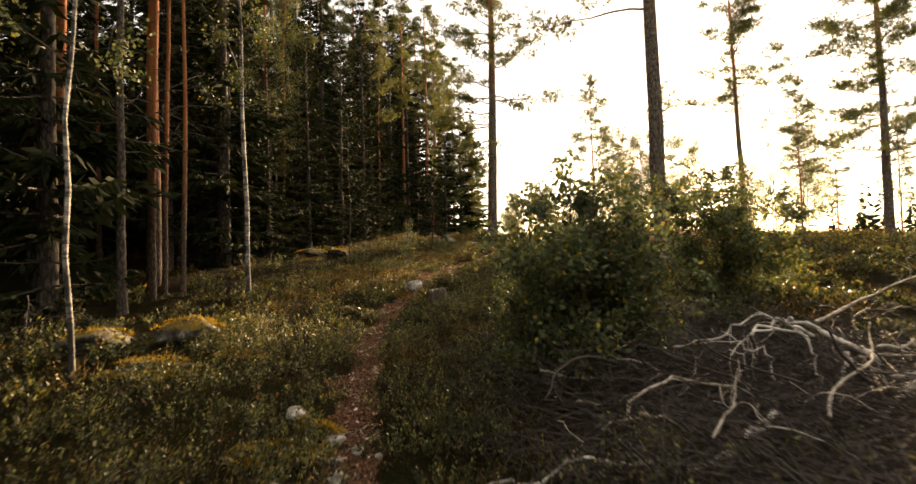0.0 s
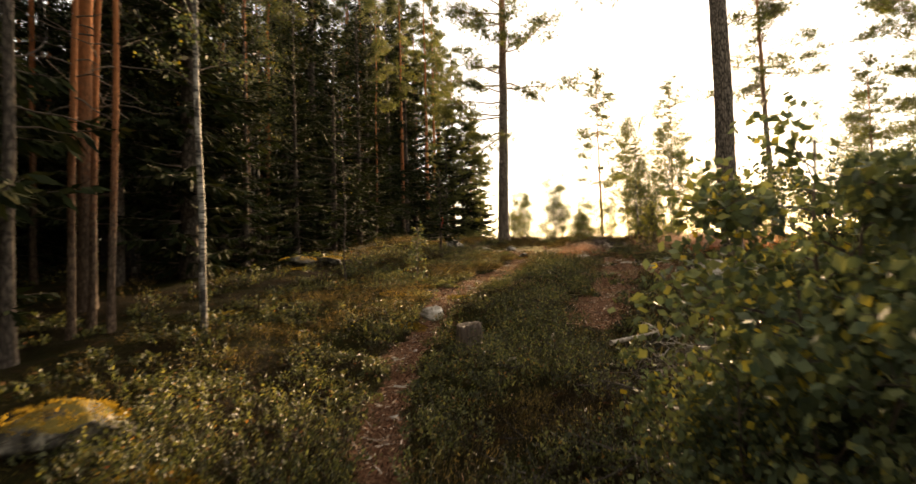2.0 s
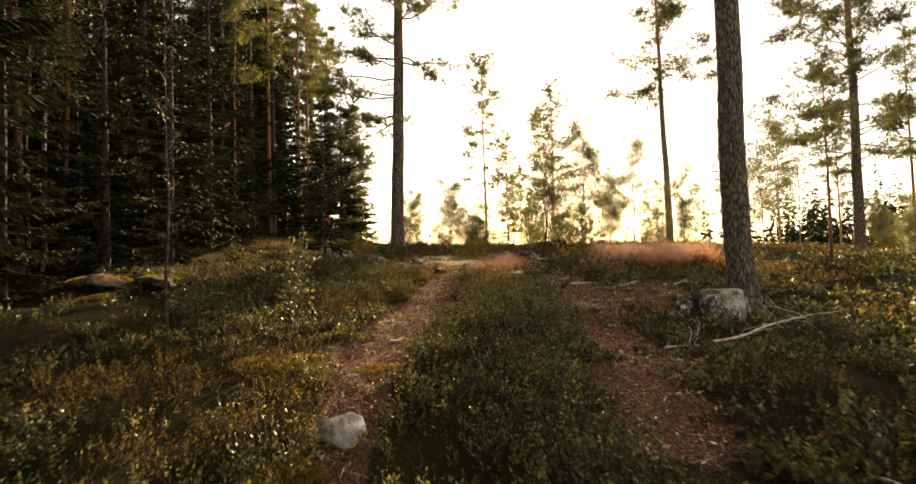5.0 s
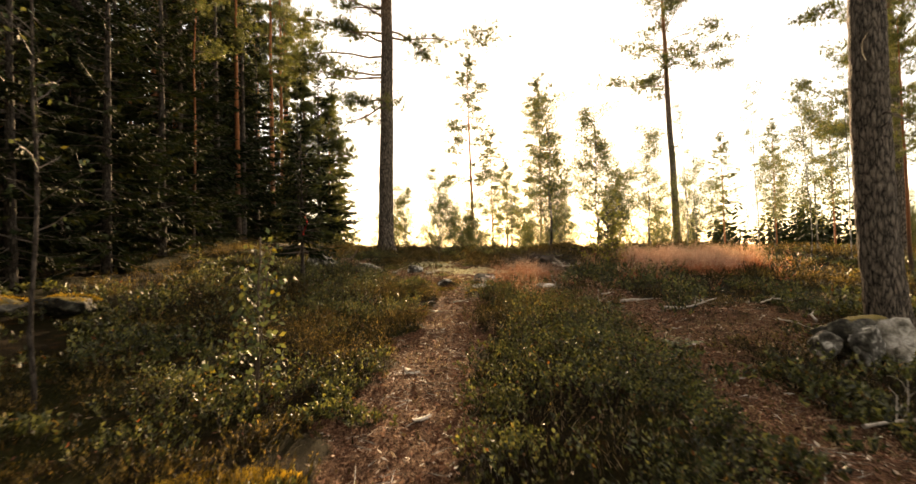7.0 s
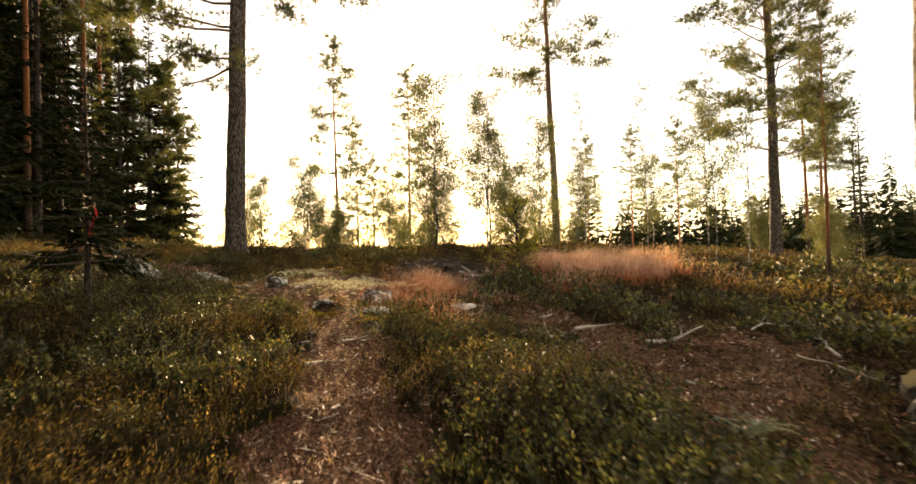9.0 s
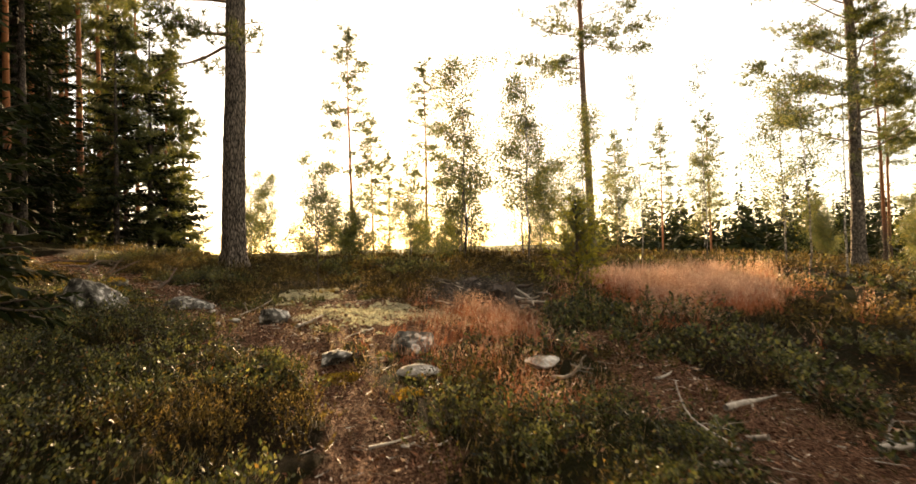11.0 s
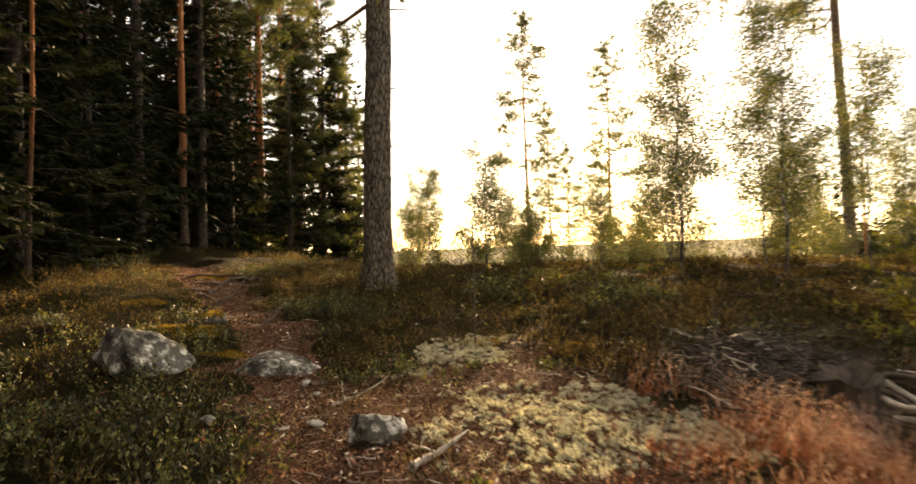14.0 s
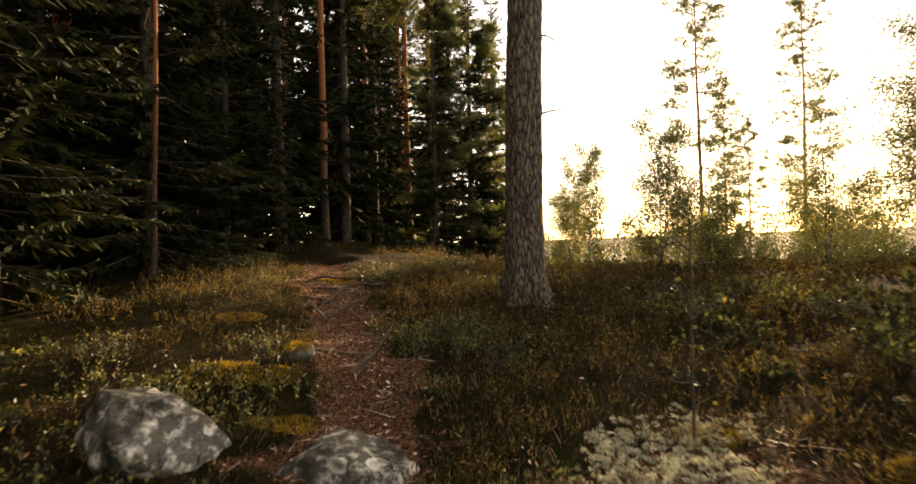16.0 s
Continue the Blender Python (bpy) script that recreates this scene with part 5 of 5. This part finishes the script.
def allowed(x, y):
    keep = r.uniform(size=len(x)) > bareness(x, y) * 1.12
    keep &= (in_red(x, y) > 0.85) | (r.uniform(size=len(x)) < 0.1)
    keep &= (in_lichen(x, y) > 0.9) | (r.uniform(size=len(x)) < 0.3)
    keep &= np.hypot((x + 0.45) / 0.46, (y - 24.35) / 0.38) > 1
    keep &= (np.hypot((x - 4.75) / 0.9, (y - 22.8) / 0.85) > 1) | (r.uniform(size=len(x)) < 0.1)
    # growth thinned on the left, so that dark ground imitates shade there
    keep &= (r.uniform(size=len(x)) > 0.7 * ease(-3.0, -5.0, x))
    keep &= (r.uniform(size=len(x)) > 0.45 * ease(-1.0, -2.2, x) * ease(24, 18, y))
    keep &= (r.uniform(size=len(x)) > 0.65 * ease(0.0, -1.7, x) * ease(20.5, 23.5, y))
    for sx, sy, sr in ((2.2, 20.0, 0.3), (2.55, 20.75, 0.36), (1.7, 20.75, 0.32), (3.35, 19.75, 0.36), (1.5, 22.5, 0.28), (0.57, 24.45, 0.55), (-0.95, 11.75, 0.28), (-0.42, 10.3, 0.16), (4.8, 14.6, 0.55)):
        keep &= np.hypot(x - sx, y - sy + 0.08) > sr
    keep &= (brush_zone(x, y) > 0.95) | (r.uniform(size=len(x)) < 0.15)
    return keep


def shoots(cx, cy, ch, wide, count):
    """Upright shoots of a domed tussock: foot, direction and height of each, spreading outwards from its middle."""
    m = len(cx) * count
    a, d = r.uniform(0, 6.283, m), np.sqrt(r.uniform(size=m))
    w = np.repeat(wide, count)
    x, y = np.repeat(cx, count) + np.cos(a) * d * w, np.repeat(cy, count) + np.sin(a) * d * w
    way = unit(np.stack([0.7 * d * np.cos(a) + 0.2 * r.normal(size=m), 0.7 * d * np.sin(a) + 0.2 * r.normal(size=m), np.ones(m)], 1))
    return np.stack([x, y, land(x, y) - 0.01], 1), way, np.repeat(ch, count) * r.uniform(0.75, 1.2, m) * np.sqrt(1.05 - 0.8 * d * d)


green, brown, stalks = [], [], []
for n, x0, x1, y0, y1, lo, hi, leaf, wide in ((7200, -4.5, 6, 1.0, 33, 0, 2.3, 0.034, 0.17), (7400, -9, 13, 0, 36, 2.3, 6.0, 0.043, 0.22), (6500, -24, 26, -2, 46, 6.0, 24, 0.078, 0.38)):
    x, y = scatter(n, x0, x1, y0, y1)
    d = trail_dist(x, y)
    k = (d >= lo) & (d < hi) & allowed(x, y)
    k &= value_noise(x, y, 0.4, 31) > 0.2
    x, y = x[k], y[k]
    m = value_noise(x, y, 1.9, 33) * 0.5 + value_noise(x, y, 0.6, 34) * 0.5 + 0.06 * ease(15, 22, y) - 0.1 * (np.abs(x - 1.6 - 0.4 * (y - 15)) < 1.0) * (y < 19) + 0.07 * ease(0.6, -1.6, x) * ease(11, 17, y) - 0.12 * ease(15, 10, y) + 0.16 * ease(23.5, 25.5, y) * ease(0.8, 1.8, x)
    heath = m > 0.54
    big = r.uniform(0.6, 1.5, len(x)) * (1 - 0.55 * bareness(x, y))
    big = big * (1 + 0.35 * (np.hypot((x - 1.55 - 0.45 * (y - 15)) / 0.8, (y - 15.2) / 2.4) < 1))
    h = big * (0.10 + 0.24 * value_noise(x, y, 0.9, 35) * (0.5 + 0.8 * value_noise(x, y, 2.3, 36)))
    # bilberry: leaves set along the upper part of each shoot
    p = ~heath
    foot, way, tall = shoots(x[p], y[p], h[p], wide * big[p], 17)
    q = 9
    t = np.tile(0.3 + 0.7 * (np.arange(q) + 0.5) / q, len(foot))
    at = np.repeat(foot, q, 0) + np.repeat(way, q, 0) * (np.repeat(tall, q) * t)[:, None] + 0.25 * leaf * r.normal(size=(len(t), 3))
    out = unit(np.repeat(way, q, 0) * 0.95 + unit(r.normal(size=at.shape) * np.array([1, 1, 0.45])))
    L = leaf * r.uniform(0.55, 1.2, len(t))
    green.append(blades(at, out, across(r, out), L, L * 0.55) if leaf < 0.04 else spikes(at - out * L[:, None] * 0.3, out, across(r, out), L * 1.25, L * 0.8))
    if leaf < 0.09:
        stalks.append(spikes(foot, way, across(r, way), tall, 0.004))
    # heather: short upright scales all along each sprig
    p = heath
    foot, way, tall = shoots(x[p], y[p], h[p], wide * big[p], 24)
    q = 9
    t = np.tile((np.arange(q) + 0.6) / q, len(foot))
    at = np.repeat(foot, q, 0) + np.repeat(way, q, 0) * (np.repeat(tall, q) * (0.2 + 0.8 * t))[:, None]
    out = unit(np.repeat(way, q, 0) + 0.7 * r.normal(size=at.shape))
    brown.append(spikes(at, out, across(r, out), leaf * 0.75 * r.uniform(0.5, 1.3, len(t)), 0.32 * leaf * r.uniform(0.6, 1.4, len(t))))
tagged(part("bilberry_shrubs", green + [(v, f, 1) for v, f, k in stalks], [M_BILBERRY, M_TWIG]), "low green bilberry shrubs with some reddened leaves", "shrub", "", "stuff")
tagged(part("heather", brown, M_HEATHER), "brown and rust heather sprigs covering the heath", "heather", "", "stuff")

# red-tinged hair grass
x, y = scatter(150000, 1.8, 13, 18.4, 26)
k = (in_red(x, y) * (0.5 + 1.0 * value_noise(x, y, 0.5, 41)) < r.uniform(0.4, 1.1, len(x))) & (value_noise(x, y, 0.3, 44) > r.uniform(0.05, 0.4, len(x)))
k &= np.hypot((x - 4.7) / 0.5, (y - 22.4) / 0.6) > 1
k &= (x > 5.3) | (r.uniform(size=len(x)) < 0.2 + 0.7 * value_noise(x, y, 0.35, 46))
x, y = x[k], y[k]
n = len(x)
base = np.stack([x, y, land(x, y)], 1)
way = unit(np.stack([0.25 + 0.3 * r.normal(size=n), 0.3 * r.normal(size=n), np.ones(n)], 1))
L = r.uniform(0.15, 0.5, n) * (0.7 + 0.6 * value_noise(x, y, 0.5, 43)) * np.where(x < 5.3, 0.62, 1.15)
stems = [spikes(base, way, across(r, way), L, 0.0034)]
low = unit(way + 0.5 * r.normal(size=(n, 3)))
stems.append(spikes(base, low, across(r, low), L * r.uniform(0.4, 0.8, n), 0.006))
tagged(part("grass_stems", stems, M_STEM), "orange-red stems and blades of hair grass", "grass", "", "stuff")
grass = []
hx = np.repeat(np.arange(n), 7)
near = np.where(x[hx] < 5.3, 0.6, 1.0)
hw = unit(way[hx] * 0.8 + 0.55 * r.normal(size=(n * 7, 3)))
grass.append(spikes(base[hx] + way[hx] * (L[hx] * r.uniform(0.6, 1.02, n * 7))[:, None], hw, across(r, hw), r.uniform(0.02, 0.065, n * 7) * near, 0.0048 * near))
tagged(part("hair_grass", grass, M_GRASS), "drifts of pale pink seeding hair grass", "grass", "", "stuff")

# dry straw scattered over the glade, its pale colour also imitating sunlit ground
x, y = scatter(48000, -1.5, 8, 13.0, 27)
k = (value_noise(x, y, 0.9, 61) * (1 - 0.4 * bareness(x, y)) > r.uniform(0.25, 0.6, len(x))) & (in_lichen(x, y) > 0.7) & (r.uniform(size=len(x)) < ease(-0.6, 0.8, x))
x, y = x[k], y[k]
n = len(x)
base = np.stack([x, y, land(x, y)], 1)
way = unit(np.stack([0.15 + 0.5 * r.normal(size=n), 0.5 * r.normal(size=n), np.ones(n)], 1))
tagged(part("sunlit_straw", [spikes(base, way, across(r, way), r.uniform(0.03, 0.13, n), r.uniform(0.002, 0.0045, n))], M_STRAW), "pale dry straw scattered through the heath, also imitating sunlit ground", "grass", "", "stuff")

# pale reindeer lichen cushions
x, y = scatter(7000, 1.2, 4.6, 21.2, 25.8)
k = in_lichen(x, y) * (0.1 + 1.3 * value_noise(x, y, 0.45, 51) + 1.0 * value_noise(x, y, 0.13, 52)) < r.uniform(0.5, 1.0, len(x))
x, y = x[k], y[k]
n, q = len(x), 48
size = np.repeat(0.010 + 0.042 * r.uniform(size=n) ** 2, q)
c = np.repeat(np.stack([x, y, land(x, y) + 0.0], 1), q, 0)
way = unit(np.stack([r.normal(size=n * q), r.normal(size=n * q), np.abs(r.normal(size=n * q)) + 0.15], 1))
tagged(part("reindeer_lichen", [spikes(c + way * (size * r.uniform(0.5, 1.0, n * q))[:, None], unit(way + 0.6 * r.normal(size=way.shape)), across(r, way), r.uniform(0.010, 0.024, n * q), 0.0075)], M_LICHEN), "cream-white cushions of reindeer lichen", "lichen", "", "stuff")

# dark moss carpet between the shrubs
x, y = scatter(210000, -5.5, 6.5, 1.0, 33)
k = (r.uniform(size=len(x)) > bareness(x, y) * 0.9) & (trail_dist(x, y) < 4.2) & (value_noise(x, y, 0.5, 81) > 0.25) & (brush_zone(x, y) > 0.8)
x, y = x[k], y[k]
n = len(x)
base = np.stack([x, y, land(x, y) - 0.004], 1)
way = unit(np.stack([r.normal(size=n) * 0.8, r.normal(size=n) * 0.8, np.ones(n)], 1))
tagged(part("moss_carpet", [spikes(base, way, across(r, way), r.uniform(0.02, 0.06, n), r.uniform(0.008, 0.02, n))], M_CARPET), "dark green and brown moss between low shrubs", "moss", "", "stuff")

# yellow moss cushions
mg = []
for mx, my, mr in ((0.1, 24.9, 0.25), (-0.25, 25.6, 0.2), (-0.7, 25.6, 0.3), (-1.3, 3.9, 0.35), (-1.15, 4.5, 0.22), (-2.6, 6.6, 0.35), (-3.2, 5.7, 0.5), (-1.3, 11.3, 0.3), (-0.5, 13.2, 0.25), (1.6, 20.3, 0.2), (1.9, 19.5, 0.16), (-1.5, 13.5, 0.5), (2.7, 24.7, 0.2), (3.6, 24.3, 0.2), (-1.6, 27.8, 0.3), (-1.4, 30.8, 0.4), (-5.0, 18.6, 0.4), (-4.4, 12.0, 0.3)):
    n = int(mr * mr * 22000)
    aa, dd = r.uniform(0, 6.283, n), mr * np.sqrt(r.uniform(size=n))
    bx, by = mx + np.cos(aa) * dd, my + np.sin(aa) * dd * 0.7
    base = np.stack([bx, by, land(bx, by) + 0.03 * (1 - (dd / mr) ** 2) * value_noise(bx, by, 0.1, 71)], 1)
    way = unit(np.stack([r.normal(size=n) * 0.6, r.normal(size=n) * 0.6, np.ones(n)], 1))
    mg.append(spikes(base, way, across(r, way), r.uniform(0.012, 0.035, n), 0.008))
for bx0, by0, sx, sy, sz, n in ((-3.45, 7.05, 0.5, 0.38, 0.24, 2600), (-4.5, 6.9, 0.46, 0.4, 0.2, 2100), (-3.3, 5.9, 0.46, 0.3, 0.1, 2600), (-5.2, 19.5, 0.65, 0.38, 0.2, 2600), (-4.2, 19.5, 0.46, 0.38, 0.18, 2200), (-0.25, 26.1, 0.14, 0.11, 0.1, 500)):
    d = any_way(r, n)
    d[:, 2] = np.abs(d[:, 2])
    d = d[(d[:, 2] > 0.35) & (value_noise(d[:, 0] * 3 + bx0, d[:, 1] * 3 + by0, 0.7, 75) > 0.42)]
    base = np.array([bx0, by0, float(land(bx0, by0)) + sz * 0.4]) + d * np.array([sx, sy, sz]) * 0.93
    way = unit(d + 0.5 * r.normal(size=d.shape) + np.array([0, 0, 0.5]))
    mg.append(spikes(base, way, across(r, way), r.uniform(0.015, 0.05, len(d)), 0.010))
tagged(part("moss", mg, M_MOSS), "yellow and orange moss cushions", "moss", "", "stuff")

# litter: chips, twigs and dead leaves on the bare trail
x, y = scatter(520000, -3, 7, 1.5, 34)
k = r.uniform(size=len(x)) < bareness(x, y) * 0.9 + 0.03
x, y = x[k], y[k]
n = len(x)
ang = r.uniform(0, 6.283, n)
way = unit(np.stack([np.cos(ang), np.sin(ang), 0.35 * np.abs(r.normal(size=n))], 1))
side = unit(np.cross(way, np.array([[0, 0, 1.0]]) + 0.5 * r.normal(size=(n, 3))))
L = 0.011 + 0.03 * r.uniform(size=n) ** 3
# the palest tints are pale flakes and also painted sunlit glints
tagged(part("trail_litter", [blades(np.stack([x, y, land(x, y) + 0.008], 1), way, side, L * 1.6, np.minimum(L * 0.55, 0.019), 0, 0.15)], leaf_mat("litter_with_sun_glints", [(0.0, (0.028, 0.012, 0.007)), (0.45, (0.12, 0.05, 0.029)), (0.8, (0.33, 0.165, 0.10)), (0.90, (0.46, 0.30, 0.19)), (1.0, (0.78, 0.66, 0.53))], 0.05, 0.9, 0.35, 0.08)), "dry leaf flakes, needles and bark bits on the trail, the palest tinted as sun glints", "litter", "", "stuff")

# far woods beyond the valley
r = rng(950)
fg = []
spots = []
for count, b0, b1, d0, d1, h0, h1 in ((380, 40, 110, 80, 150, 9, 15), (260, 43, 100, 62, 110, 8, 13), (900, -8, 110, 170, 420, 8, 13), (900, -8, 110, 420, 1100, 9, 14), (60, 24, 45, 95, 160, 3, 7)):
    a, d = np.radians(r.uniform(b0, b1, count)), np.sqrt(r.uniform(d0 * d0, d1 * d1, count))
    spots += list(zip(d * np.sin(a), d * np.cos(a) + 18, r.uniform(h0, h1, count), d))
for tx, ty, h, d in spots:
    n = 150 if d < 160 else 34 if d < 420 else 18
    t = r.uniform(0.06, 1, n) ** 0.85
    a = r.uniform(0, 6.283, n)
    rad = (0.25 + (2.4 if d < 160 else 3.2) * (1 - t)) * r.uniform(0.6, 1.1, n)
    way = unit(np.stack([np.cos(a), np.sin(a), -0.35 + 0.3 * r.normal(size=n)], 1))
    base = np.stack([np.full(n, tx), np.full(n, ty), float(lie(tx, ty)) + t * h], 1)
    fg.append(blades(base, way, across(r, way), rad, rad * (0.28 if d < 160 else 0.75), 0, 0.2))
tagged(part("far_woods", fg, M_SPRUCE_N), "distant conifer woods across the valley", "woods", "", "stuff")
